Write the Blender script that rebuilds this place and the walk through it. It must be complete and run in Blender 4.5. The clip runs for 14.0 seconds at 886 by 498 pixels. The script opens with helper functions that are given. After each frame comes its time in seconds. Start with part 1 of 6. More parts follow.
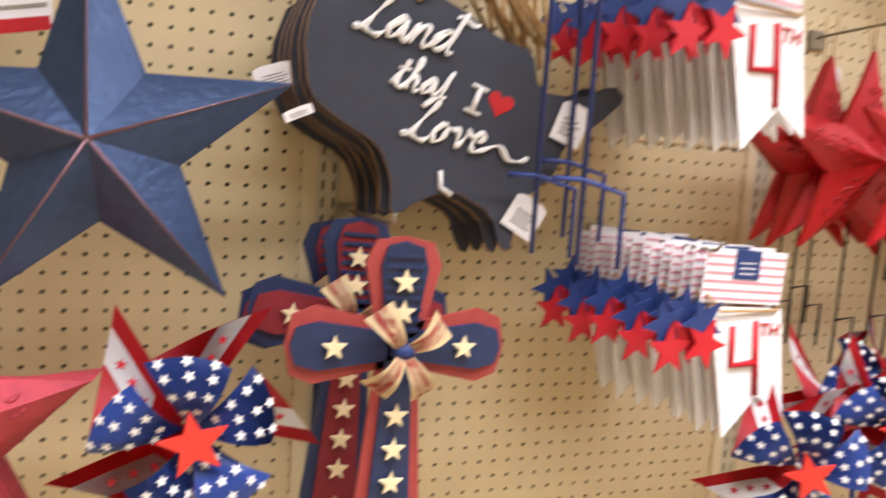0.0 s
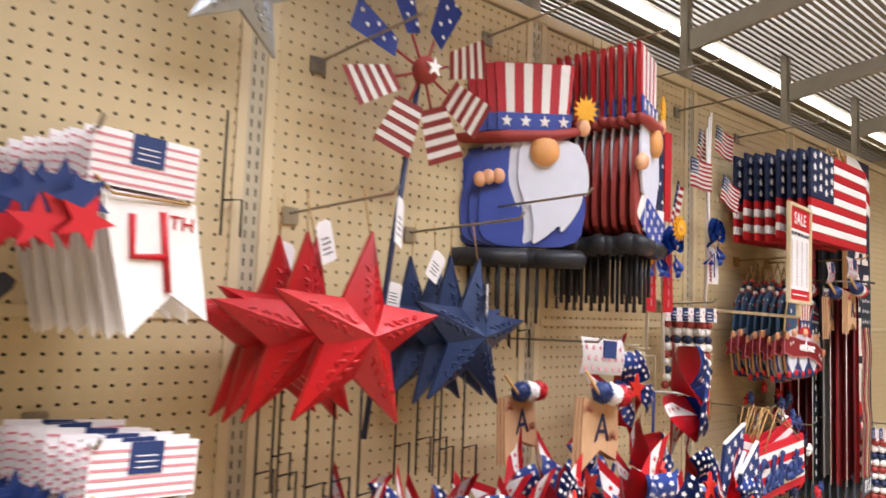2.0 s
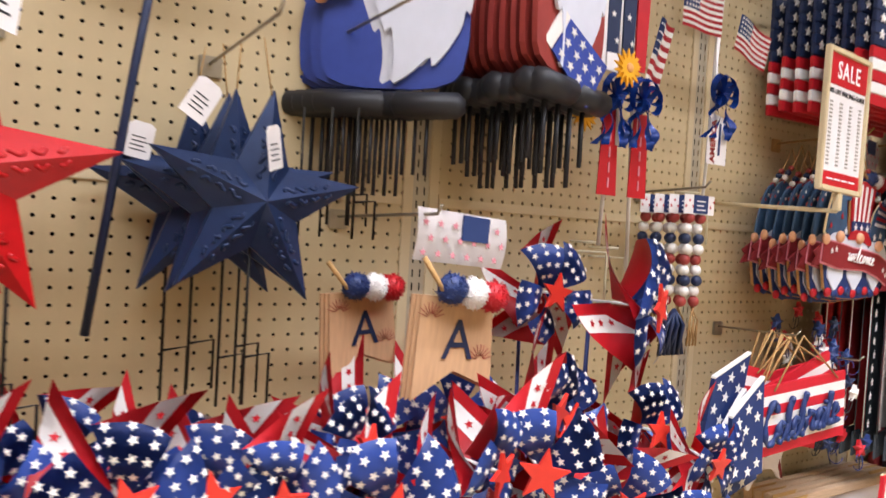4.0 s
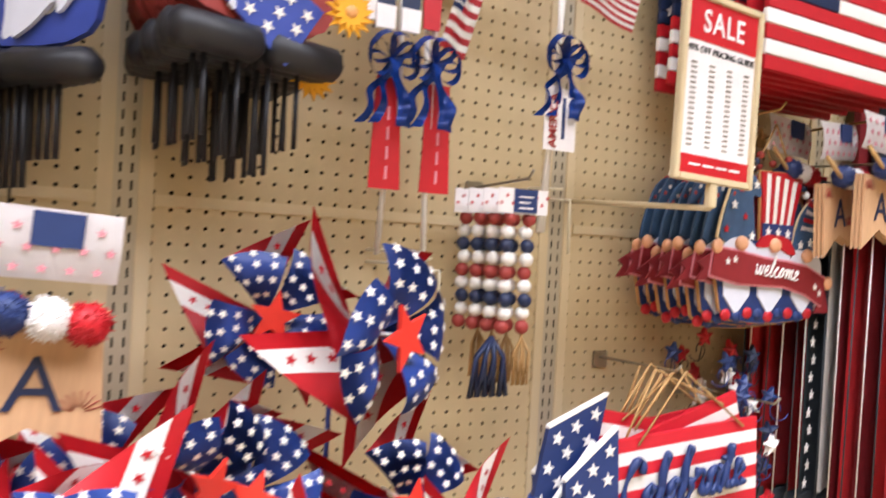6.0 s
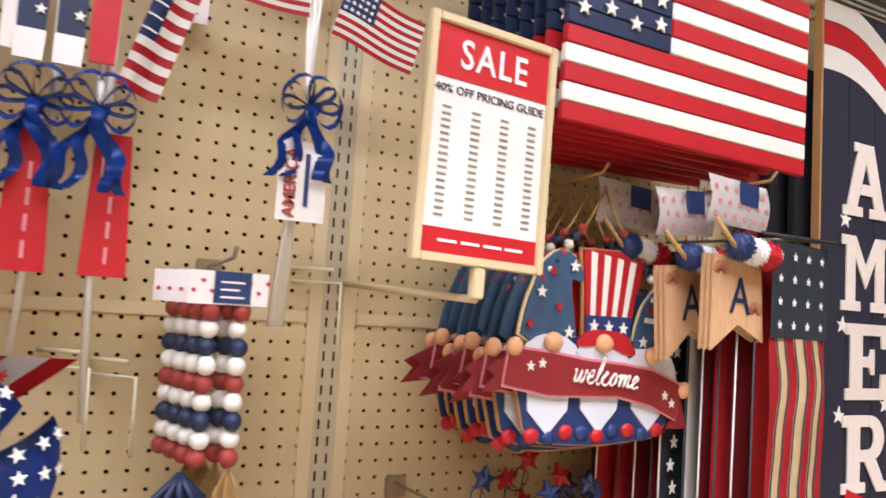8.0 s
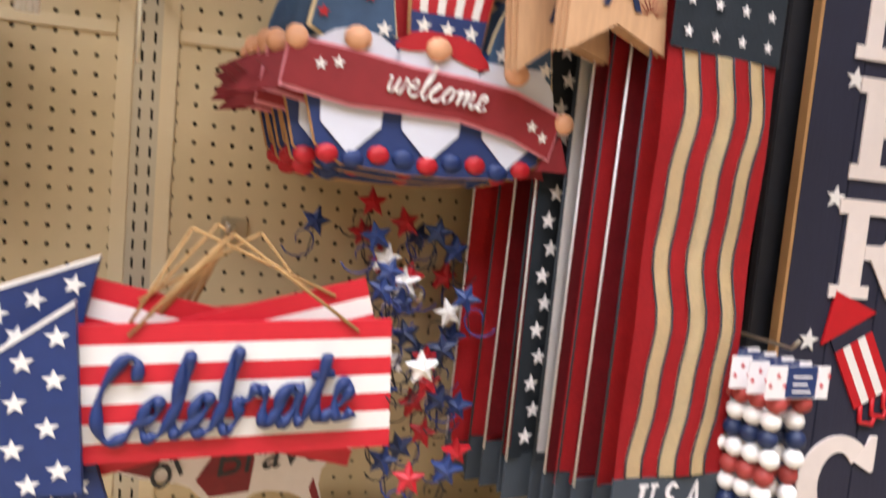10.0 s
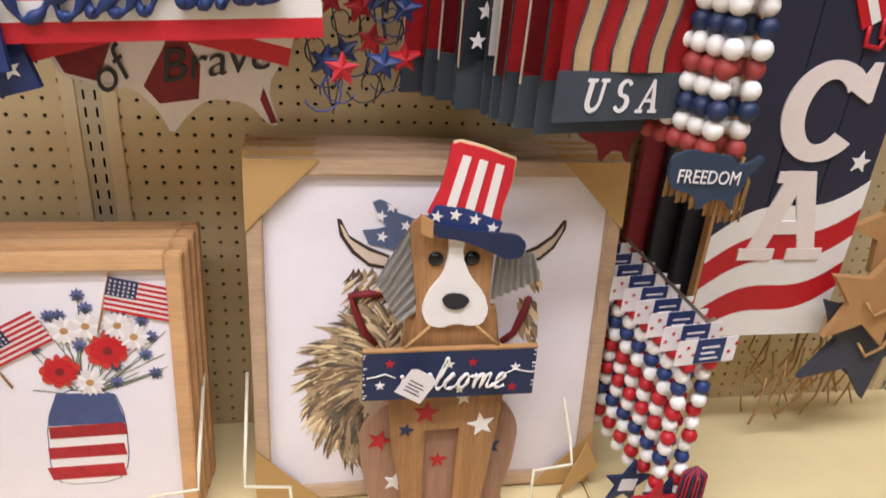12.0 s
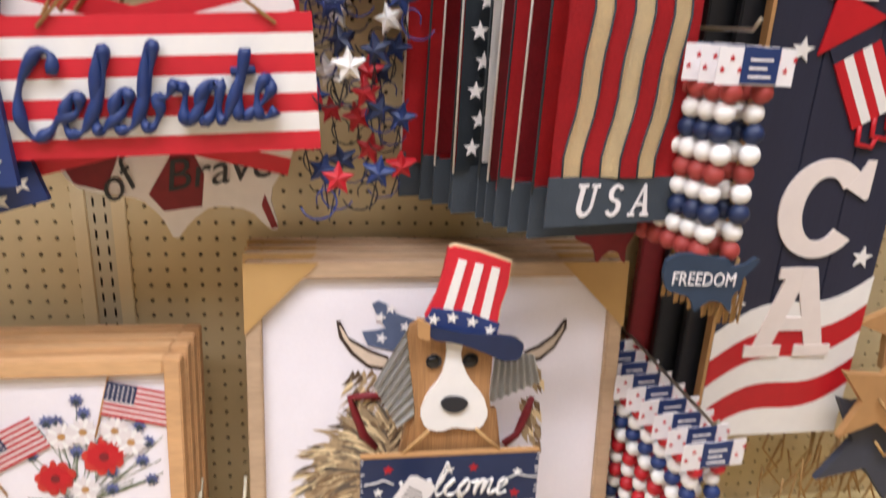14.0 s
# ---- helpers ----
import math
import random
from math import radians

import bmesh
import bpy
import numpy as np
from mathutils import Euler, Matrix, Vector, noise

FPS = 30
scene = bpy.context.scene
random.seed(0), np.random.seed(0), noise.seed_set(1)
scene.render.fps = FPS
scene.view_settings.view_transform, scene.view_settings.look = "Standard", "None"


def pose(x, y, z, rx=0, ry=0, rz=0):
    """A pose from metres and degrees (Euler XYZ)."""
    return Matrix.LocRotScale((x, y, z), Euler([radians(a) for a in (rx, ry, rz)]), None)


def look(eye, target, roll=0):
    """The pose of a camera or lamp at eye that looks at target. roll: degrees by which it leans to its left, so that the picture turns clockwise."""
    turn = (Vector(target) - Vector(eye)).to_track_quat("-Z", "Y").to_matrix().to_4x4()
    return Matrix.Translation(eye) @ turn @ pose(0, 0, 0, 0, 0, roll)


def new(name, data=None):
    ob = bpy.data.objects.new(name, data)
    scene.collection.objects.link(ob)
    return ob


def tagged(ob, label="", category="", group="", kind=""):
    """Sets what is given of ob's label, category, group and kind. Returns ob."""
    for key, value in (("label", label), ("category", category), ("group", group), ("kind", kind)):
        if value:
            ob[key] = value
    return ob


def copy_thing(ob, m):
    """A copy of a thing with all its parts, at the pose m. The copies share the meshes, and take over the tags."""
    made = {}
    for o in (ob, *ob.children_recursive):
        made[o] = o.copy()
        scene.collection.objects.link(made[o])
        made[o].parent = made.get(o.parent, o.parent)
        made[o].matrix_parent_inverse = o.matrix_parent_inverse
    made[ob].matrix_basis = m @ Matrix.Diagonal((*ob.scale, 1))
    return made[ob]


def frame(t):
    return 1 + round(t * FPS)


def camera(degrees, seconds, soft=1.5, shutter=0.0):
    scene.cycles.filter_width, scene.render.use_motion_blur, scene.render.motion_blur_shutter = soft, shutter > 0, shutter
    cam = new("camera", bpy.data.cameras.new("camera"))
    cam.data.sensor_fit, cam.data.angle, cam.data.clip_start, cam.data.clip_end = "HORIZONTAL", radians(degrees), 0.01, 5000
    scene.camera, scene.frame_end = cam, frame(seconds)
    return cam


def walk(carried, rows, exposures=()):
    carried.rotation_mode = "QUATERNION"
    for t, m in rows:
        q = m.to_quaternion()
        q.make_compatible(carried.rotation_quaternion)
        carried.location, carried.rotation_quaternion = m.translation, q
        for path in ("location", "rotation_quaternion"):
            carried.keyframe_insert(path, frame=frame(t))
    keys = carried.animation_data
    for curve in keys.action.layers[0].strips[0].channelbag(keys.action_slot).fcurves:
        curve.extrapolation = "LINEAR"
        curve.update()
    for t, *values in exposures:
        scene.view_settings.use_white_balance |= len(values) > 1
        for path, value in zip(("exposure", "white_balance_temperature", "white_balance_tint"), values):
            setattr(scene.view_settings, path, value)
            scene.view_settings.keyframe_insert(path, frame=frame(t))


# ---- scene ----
cam = camera(63.3, 14.0, soft=1.5, shutter=0.5)
PATH = [
    (0, (-0.163, -1.041, 1.304), (0.459, 0.844, 1.054), 3.8),
    (0.5, (-0.15, -1.078, 1.319), (0.734, 0.716, 1.271), 3.2),
    (1, (-0.129, -1.1, 1.382), (0.952, 0.579, 1.476), 2.5),
    (1.5, (0.003, -1.151, 1.399), (1.224, 0.426, 1.557), 2.2),
    (2, (0.17, -1.199, 1.389), (1.491, 0.294, 1.553), 2.1),
    (2.5, (0.345, -1.176, 1.355), (1.655, 0.33, 1.479), 2.7),
    (3, (0.517, -1.167, 1.342), (1.77, 0.391, 1.405), 3.1),
    (5.5, (1.323, -1.134, 1.271), (2.208, 0.655, 1.143), 3.4),
    (6, (1.463, -1.138, 1.323), (2.374, 0.642, 1.306), 3.1),
    (6.5, (1.575, -1.13, 1.316), (2.465, 0.656, 1.452), 3.3),
    (7, (1.705, -1.082, 1.395), (2.62, 0.687, 1.573), 3.5),
    (9.5, (2.295, -1.048, 1.283), (2.978, 0.831, 1.262), 4.9),
    (10, (2.442, -1.052, 1.199), (2.944, 0.875, 1.016), 5.2),
    (10.5, (2.535, -1.072, 1.111), (2.997, 0.847, 0.793), 4.8),
    (11, (2.583, -1.078, 1.057), (2.955, 0.822, 0.554), 4.7),
    (11.5, (2.593, -1.086, 1.036), (2.941, 0.745, 0.31), 4.5),
    (12, (2.598, -1.085, 1.025), (2.953, 0.684, 0.162), 4.3),
    (12.5, (2.6, -1.088, 1.021), (2.957, 0.649, 0.096), 4.2),
    (13, (2.604, -1.091, 1.03), (2.955, 0.645, 0.102), 3.9),
    (13.5, (2.61, -1.088, 1.031), (2.959, 0.688, 0.18), 3.7),
    (14, (2.624, -1.083, 1.052), (2.932, 0.782, 0.398), 3.0),
]
walk(cam, [(t, look(eye, target, roll)) for t, eye, target, roll in PATH], [(0, 0.08), (1, 0.0), (2, -0.12), (3, -0.2), (5.5, -0.04), (6, 0.0), (7, 0.0), (9.5, -0.17), (10.5, -0.22), (12, -0.63), (14, -0.45)])

P, BAY, ZS = 0.0254, 0.762, 1.35          # peg pitch, bay width, height of the row under the joint rail
TOP, DECK = 2.13, 0.15

# ---- world and light ----
world = bpy.data.worlds.new("world")
scene.world = world
world.use_nodes = True
world.node_tree.nodes["Background"].inputs[0].default_value = (0.97, 0.96, 1.0, 1)
world.node_tree.nodes["Background"].inputs[1].default_value = 0.2


def area_lamp(name, place, target, sx, sy, watts, colour):
    d = bpy.data.lights.new(name, "AREA")
    d.shape, d.size, d.size_y, d.energy, d.color = "RECTANGLE", sx, sy, watts, colour
    o = new(name, d)
    o.matrix_world = look(place, target)
    return o


WARM = (0.885, 0.89, 1.0)
for k in range(3):
    area_lamp("tube_row_lamp", (-0.4 + 2.0 * k, -1.35, 3.55), (-0.4 + 2.0 * k, -1.15, 0), 1.9, 0.25, 93, WARM)
area_lamp("aisle_lamp", (1.6, -2.15, 3.4), (1.6, 0, 1.1), 4.6, 0.4, 96, WARM)


# ---- materials ----
def lin(h):
    c = [int(h[i:i + 2], 16) / 255 for i in (0, 2, 4)]
    return tuple(v / 12.92 if v <= 0.04045 else ((v + 0.055) / 1.055) ** 2.4 for v in c)


def mat(name, hexa, rough=0.6, metal=0.0, var=0.12, scale=60.0, bump=0.08, stretch=(1, 1, 1), coat=0.0):
    m = bpy.data.materials.new(name)
    m.use_nodes = True
    nt = m.node_tree
    b = nt.nodes["Principled BSDF"]
    c = lin(hexa)
    tc = nt.nodes.new("ShaderNodeTexCoord")
    mp = nt.nodes.new("ShaderNodeMapping")
    mp.inputs["Scale"].default_value = stretch
    nt.links.new(tc.outputs["Object"], mp.inputs[0])
    n1, n2 = nt.nodes.new("ShaderNodeTexNoise"), nt.nodes.new("ShaderNodeTexNoise")
    for n, s, dtl in ((n1, scale, 6), (n2, scale * 0.12, 3)):
        n.inputs["Scale"].default_value, n.inputs["Detail"].default_value = s, dtl
        nt.links.new(mp.outputs[0], n.inputs["Vector"])
    add = nt.nodes.new("ShaderNodeMath")
    nt.links.new(n1.outputs["Fac"], add.inputs[0])
    nt.links.new(n2.outputs["Fac"], add.inputs[1])
    info = nt.nodes.new("ShaderNodeObjectInfo")
    ad2 = nt.nodes.new("ShaderNodeMath")
    ad2.operation = "MULTIPLY_ADD"
    nt.links.new(info.outputs["Random"], ad2.inputs[0])
    ad2.inputs[1].default_value = 0.35
    nt.links.new(add.outputs[0], ad2.inputs[2])
    mr = nt.nodes.new("ShaderNodeMapRange")
    mr.inputs["From Min"].default_value, mr.inputs["From Max"].default_value = 0.75, 1.6
    nt.links.new(ad2.outputs[0], mr.inputs["Value"])
    mix = nt.nodes.new("ShaderNodeMix")
    mix.data_type = "RGBA"
    mix.inputs["A"].default_value = (*[v * (1 - var) for v in c], 1)
    mix.inputs["B"].default_value = (*[min(1, v * (1 + var)) for v in c], 1)
    nt.links.new(mr.outputs[0], mix.inputs["Factor"])
    nt.links.new(mix.outputs["Result"], b.inputs["Base Color"])
    b.inputs["Roughness"].default_value, b.inputs["Metallic"].default_value = rough, metal
    b.inputs["Coat Weight"].default_value = coat
    if bump:
        bp = nt.nodes.new("ShaderNodeBump")
        bp.inputs["Strength"].default_value, bp.inputs["Distance"].default_value = bump, 0.002
        nt.links.new(n1.outputs["Fac"], bp.inputs["Height"])
        nt.links.new(bp.outputs[0], b.inputs["Normal"])
    return m


def glow(name, colour, strength):
    m = bpy.data.materials.new(name)
    m.use_nodes = True
    b = m.node_tree.nodes["Principled BSDF"]
    b.inputs["Emission Color"].default_value = (*colour, 1)
    b.inputs["Emission Strength"].default_value = strength
    return m


PEG = mat("pegboard_cream", "cbb78e", 0.55, var=0.06, scale=25, bump=0.03)
TRIM = mat("cream_steel", "d4c29c", 0.42, var=0.04, scale=20, bump=0.02)
STRIP = mat("upright_steel", "bdb299", 0.4, 0.2, var=0.08, scale=50, bump=0.03)
# near-black colour standing in for the shade inside peg holes and slots
DARK = mat("gap_shade", "1a140f", 0.9, var=0.2)
DECKM = mat("deck_enamel", "e2cf9c", 0.38, var=0.06, scale=14, bump=0.02)
RED = mat("red_paint", "b61824", 0.5, var=0.12)
BRIGHT = mat("bright_red", "be1622", 0.5, var=0.1)
DKRED = mat("dark_red", "7c1a22", 0.6, var=0.2)
BRICK = mat("dull_red", "9c3a34", 0.6, var=0.15)
WHITE = mat("white_paint", "ece8e2", 0.55, var=0.04)
NAVY = mat("navy_paint", "1c2a4c", 0.5, var=0.16)
BLUE = mat("flag_blue", "1f3468", 0.5, var=0.14)
ROYAL = mat("royal_blue", "34489a", 0.45, var=0.1)
BLACK = mat("black_paint", "24252a", 0.5, var=0.2)
CHALK = mat("chalkboard", "33353f", 0.75, var=0.14, scale=30)
SLATE = mat("slate_cloth", "3c444c", 0.9, var=0.12, scale=300, bump=0.3)
TAN = mat("tan_kraft", "b78a58", 0.75, var=0.12, scale=40)
OAK = mat("oak_wood", "c69a6c", 0.55, var=0.24, scale=30, bump=0.2, stretch=(1, 1, 8))
OAKH = mat("oak_wood_flat", "c89e70", 0.55, var=0.24, scale=30, bump=0.2, stretch=(1, 8, 8))
ASH = mat("ash_wood", "bfa283", 0.6, var=0.22, scale=30, bump=0.2, stretch=(1, 8, 8))
WALNUT = mat("barn_wood", "9c7248", 0.6, var=0.42, scale=55, bump=0.3, stretch=(9, 9, 0.4))
HAUNCH = mat("rosy_barn_wood", "a07a62", 0.6, var=0.32, scale=55, bump=0.3, stretch=(9, 9, 0.4))
PINE = mat("pale_wood", "caa078", 0.6, var=0.16, scale=40, bump=0.12, stretch=(5, 1, 0.6))
JUTE = mat("jute_rope", "b08a58", 0.95, var=0.3, scale=400, bump=0.5)
CREAMC = mat("cream_cloth", "e8d2a4", 0.9, var=0.1, scale=300, bump=0.3)
REDC = mat("red_cloth", "c4262c", 0.9, var=0.15, scale=300, bump=0.3)
WINE = mat("wine_cloth", "8e141e", 0.95, var=0.2, scale=300, bump=0.3)
FELT = mat("white_felt", "eeeae6", 0.95, var=0.05, scale=400, bump=0.3)
PAPER = mat("white_paper", "ebe6e4", 0.7, var=0.05)
PINKP = mat("pink_print", "d88a94", 0.7, var=0.1)
LABEL = mat("label_blue", "1f3566", 0.55, var=0.08)
GREYM = mat("galvanised", "a9adb0", 0.38, 0.7, var=0.2, scale=45, bump=0.1)
STARBLUE = mat("blue_tin", "3a4b6a", 0.34, 0.5, var=0.22, scale=90, bump=0.6)
STARNAVY = mat("navy_tin", "24365c", 0.3, 0.3, var=0.2, scale=70, bump=0.2)
STARRED = mat("red_tin", "b51016", 0.3, 0.1, var=0.14, scale=70, bump=0.15)
GLITRED = mat("red_glitter", "a83440", 0.6, 0.1, var=0.35, scale=500, bump=0.5)
WIRE = mat("dark_wire", "2a2723", 0.45, 0.5, var=0.15)
WIREW = mat("cream_wire", "e4dcc0", 0.4, var=0.05)
WIREB = mat("blue_wire", "2b3a78", 0.45, 0.1, var=0.15)
CHROME = mat("zinc_hook", "a49a88", 0.35, 0.8, var=0.1)
SKIN = mat("peach_paint", "e2a880", 0.5, var=0.06)
ORANGE = mat("orange_nose", "e0a060", 0.5, var=0.06)
YELLOW = mat("sunflower_yellow", "e8a818", 0.55, var=0.1)
BEARD = mat("beard_white", "d6d9e4", 0.55, var=0.05, scale=30)
FOIL = mat("blue_foil", "1c4296", 0.25, 0.15, var=0.25, scale=80)
CANVAS = mat("canvas_white", "ece6ea", 0.7, var=0.025, scale=200, bump=0.08)
FURL = mat("fur_pale", "b59c78", 0.9, var=0.35, scale=120, stretch=(1, 1, 0.3))
FURD = mat("fur_dark", "5d4a38", 0.9, var=0.4, scale=120, stretch=(1, 1, 0.3))
KRAFT = mat("corner_card", "b8925a", 0.7, var=0.08, scale=20)
LAV = mat("lavender_flower", "59608c", 0.7, var=0.25)
PETAL = mat("petal_white", "dfd6d4", 0.7, var=0.1)
POPPY = mat("poppy_red", "c2382e", 0.6, var=0.2)
GREEN = mat("stem_green", "6f7a5c", 0.8, var=0.2)
CONC = mat("floor_tile", "b9ab95", 0.4, var=0.1, scale=8)
SHELFM = mat("overhead_steel", "9a9488", 0.45, 0.3, var=0.12, scale=20)
CEIL = mat("ceiling_deck", "a8a094", 0.8, var=0.1, scale=4)
TUBE = glow("fluorescent", (1.0, 0.93, 0.8), 5.0)
RIBRED = mat("tassel_red", "a02838", 0.9, var=0.2)


# ---- mesh helpers: things face -y, x runs along the wall ----
def finish(name, bm, mats):
    bmesh.ops.recalc_face_normals(bm, faces=bm.faces)
    if bm.calc_volume(signed=True) < 0:
        bmesh.ops.reverse_faces(bm, faces=bm.faces[:])
    me = bpy.data.meshes.new(name)
    bm.to_mesh(me)
    bm.free()
    for m in mats if isinstance(mats, (list, tuple)) else (mats,):
        me.materials.append(m)
    return me


def part(name, bm, material, parent, label=""):
    me = bm if isinstance(bm, bpy.types.Mesh) else finish(name, bm, material)
    if isinstance(bm, bpy.types.Mesh) and not me.materials:
        me.materials.append(material)
    o = new(name, me)
    o.parent = parent
    return tagged(o, label)


def thing(name, label, category, m=None, group="", kind=""):
    o = new(name)
    o.empty_display_size = 0.02
    if m is not None:
        o.matrix_world = m
    return tagged(o, label, category, group, kind)


def slab(pts, t=0.008, y=0.0, bm=None, mi=0):
    """A board cut to an outline in x, z; its face at y, its back at y + t."""
    bm = bm or bmesh.new()
    f = [bm.verts.new((x, y, z)) for x, z in pts]
    b = [bm.verts.new((x, y + t, z)) for x, z in pts]
    n = len(pts)
    fs = [bm.faces.new(f), bm.faces.new(b[::-1])]
    for i in range(n):
        fs.append(bm.faces.new((f[i], b[i], b[(i + 1) % n], f[(i + 1) % n])))
    for q in fs:
        q.material_index = mi
        q.normal_update()
    if n > 4:
        bmesh.ops.triangulate(bm, faces=fs[:2])
    return bm


def box(x0, x1, y0, y1, z0, z1, bm=None, mi=0, bevel=0.0):
    b2 = bmesh.new()
    bmesh.ops.create_cube(b2, size=1, matrix=Matrix.Translation(((x0 + x1) / 2, (y0 + y1) / 2, (z0 + z1) / 2)) @ Matrix.Diagonal((x1 - x0, y1 - y0, z1 - z0, 1)))
    if bevel:
        bmesh.ops.bevel(b2, geom=b2.edges[:], offset=bevel, segments=2, affect="EDGES")
    return join(bm, b2, mi)


def join(bm, b2, mi=0):
    for f in b2.faces:
        f.material_index = mi
    if bm is None:
        return b2
    me = bpy.data.meshes.new("tmp")
    b2.to_mesh(me)
    b2.free()
    bm.from_mesh(me)
    bpy.data.meshes.remove(me)
    return bm


def oval(cx, cz, rx, rz, n=24, a0=0.0, a1=360.0):
    return [(cx + rx * math.cos(radians(a0 + (a1 - a0) * i / n)), cz + rz * math.sin(radians(a0 + (a1 - a0) * i / n))) for i in range(n if a1 - a0 >= 360 else n + 1)]


def star_pts(cx, cz, r, rot=90.0, inner=0.42, n=5):
    return [(cx + (r if i % 2 == 0 else r * inner) * math.cos(radians(rot + i * 180 / n)), cz + (r if i % 2 == 0 else r * inner) * math.sin(radians(rot + i * 180 / n))) for i in range(2 * n)]


def tube(path, r, bm=None, n=6, mi=0):
    bm = bm or bmesh.new()
    pts = [Vector(p) for p in path]
    rings = []
    for i, p in enumerate(pts):
        d = (pts[min(i + 1, len(pts) - 1)] - pts[max(i - 1, 0)]).normalized()
        a = d.orthogonal().normalized() if not rings else (last - d * last.dot(d)).normalized()
        last = a
        c = d.cross(a)
        rr = r[i] if isinstance(r, (list, tuple)) else r
        rings.append([bm.verts.new(p + rr * (math.cos(2 * math.pi * k / n) * a + math.sin(2 * math.pi * k / n) * c)) for k in range(n)])
    fs = []
    for u, v in zip(rings, rings[1:]):
        for k in range(n):
            fs.append(bm.faces.new((u[k], u[(k + 1) % n], v[(k + 1) % n], v[k])))
    fs += [bm.faces.new(rings[0][::-1]), bm.faces.new(rings[-1])]
    for f in fs:
        f.material_index, f.smooth = mi, True
    return bm


def ball(c, r, bm=None, u=12, v=8, squash=(1, 1, 1), mi=0):
    b2 = bmesh.new()
    bmesh.ops.create_uvsphere(b2, u_segments=u, v_segments=v, radius=r, matrix=Matrix.Translation(c) @ Matrix.Diagonal((*squash, 1)))
    for f in b2.faces:
        f.smooth = True
    return join(bm, b2, mi)


def surf(fn, nu, nv, pick=lambda u, v: 0, t=0.0):
    bm = bmesh.new()
    g = [[bm.verts.new(fn(i / nu, j / nv)) for j in range(nv + 1)] for i in range(nu + 1)]
    for i in range(nu):
        for j in range(nv):
            f = bm.faces.new((g[i][j], g[i + 1][j], g[i + 1][j + 1], g[i][j + 1]))
            f.material_index, f.smooth = pick((i + 0.5) / nu, (j + 0.5) / nv), True
    if t:
        bmesh.ops.solidify(bm, geom=bm.faces[:], thickness=t)
        bmesh.ops.recalc_face_normals(bm, faces=bm.faces[:])
        for e in bm.edges:
            if len(e.link_faces) == 2 and e.calc_face_angle(0.0) > 0.9:
                e.smooth = False
    return bm


def writing(body, size, m, parent, x, z, y=-0.002, t=0.001, shear=0.0, rot=0.0, bold=0.0, spacing=1.0, name="lettering", align="CENTER", sx=1.0):
    cu = bpy.data.curves.new(name, "FONT")
    cu.body, cu.size, cu.shear, cu.extrude, cu.offset, cu.space_character = body, size, shear, t / 2, bold, spacing
    cu.align_x, cu.align_y, cu.resolution_u = align, "CENTER", 3
    o = new(name, cu)
    me = bpy.data.meshes.new_from_object(o)
    bpy.data.objects.remove(o)
    bpy.data.curves.remove(cu)
    me.materials.clear()
    me.transform(Matrix.Translation((x, y, z)) @ pose(0, 0, 0, 0, -rot, 0) @ pose(0, 0, 0, 90, 0, 0) @ Matrix.Diagonal((sx, 1, 1, 1)))
    return part(name, me, m, parent)


def tin_star(r, depth, rot=90.0, inner=0.40):
    """A folded sheet-metal star: apex forward, tips and notches at y = 0, a rolled rim."""
    bm = bmesh.new()
    ring = star_pts(0, 0, r, rot, inner)
    apex = bm.verts.new((0, -depth, 0))
    vs = [bm.verts.new((x, 0, z)) for x, z in ring]
    bk = [bm.verts.new((x, 0.009, z)) for x, z in ring]
    mid = bm.verts.new((0, 0.004, 0))
    for i in range(10):
        j = (i + 1) % 10
        bm.faces.new((apex, vs[i], vs[j]))
        bm.faces.new((vs[i], bk[i], bk[j], vs[j]))
        bm.faces.new((bk[j], bk[i], mid))
    return bm

# ---- brush script: one pen stroke a word ----
PEN = {}
PEN["a"] = (1.0, [(0, .15), (.45, .8), (.68, .92), (.42, 1.0), (.12, .55), (.28, .02), (.6, .3), (.76, .95), (.74, .25), (.88, 0), (1.0, .15)])
PEN["b"] = (.9, [(0, .15), (.35, 1.2), (.48, 1.95), (.3, 1.95), (.2, .9), (.2, .15), (.45, 0), (.68, .4), (.5, .8), (.62, .72), (.9, .75)])
PEN["c"] = (.8, [(0, .15), (.4, .85), (.55, .85), (.38, 1.0), (.12, .55), (.25, .05), (.5, 0), (.8, .18)])
PEN["d"] = (1.05, [(0, .15), (.45, .8), (.65, .9), (.4, 1.0), (.1, .5), (.28, .02), (.6, .3), (.85, 1.3), (.95, 2.0), (.82, 1.0), (.78, .2), (.92, 0), (1.05, .15)])
PEN["e"] = (.8, [(0, .15), (.45, .5), (.58, .82), (.4, 1.0), (.15, .6), (.22, .1), (.48, 0), (.8, .2)])
PEN["h"] = (.95, [(0, .15), (.35, 1.2), (.5, 1.95), (.35, 2.0), (.25, 1.2), (.18, 0), (.25, .5), (.5, .95), (.65, .75), (.62, .2), (.75, 0), (.95, .15)])
PEN["l"] = (.6, [(0, .15), (.4, 1.1), (.5, 1.9), (.35, 2.0), (.25, 1.2), (.22, .25), (.38, 0), (.6, .15)])
PEN["m"] = (1.3, [(0, .15), (.15, .95), (.2, 0), (.3, .7), (.5, .98), (.6, .8), (.58, 0), (.7, .7), (.9, .98), (1.0, .8), (.98, .2), (1.12, 0), (1.3, .15)])
PEN["n"] = (1.0, [(0, .15), (.18, .95), (.2, 0), (.3, .6), (.55, .98), (.7, .8), (.68, .2), (.82, 0), (1.0, .15)])
PEN["o"] = (.95, [(0, .2), (.4, .98), (.12, .6), (.28, .02), (.62, .25), (.66, .75), (.45, 1.0), (.68, .82), (.95, .8)])
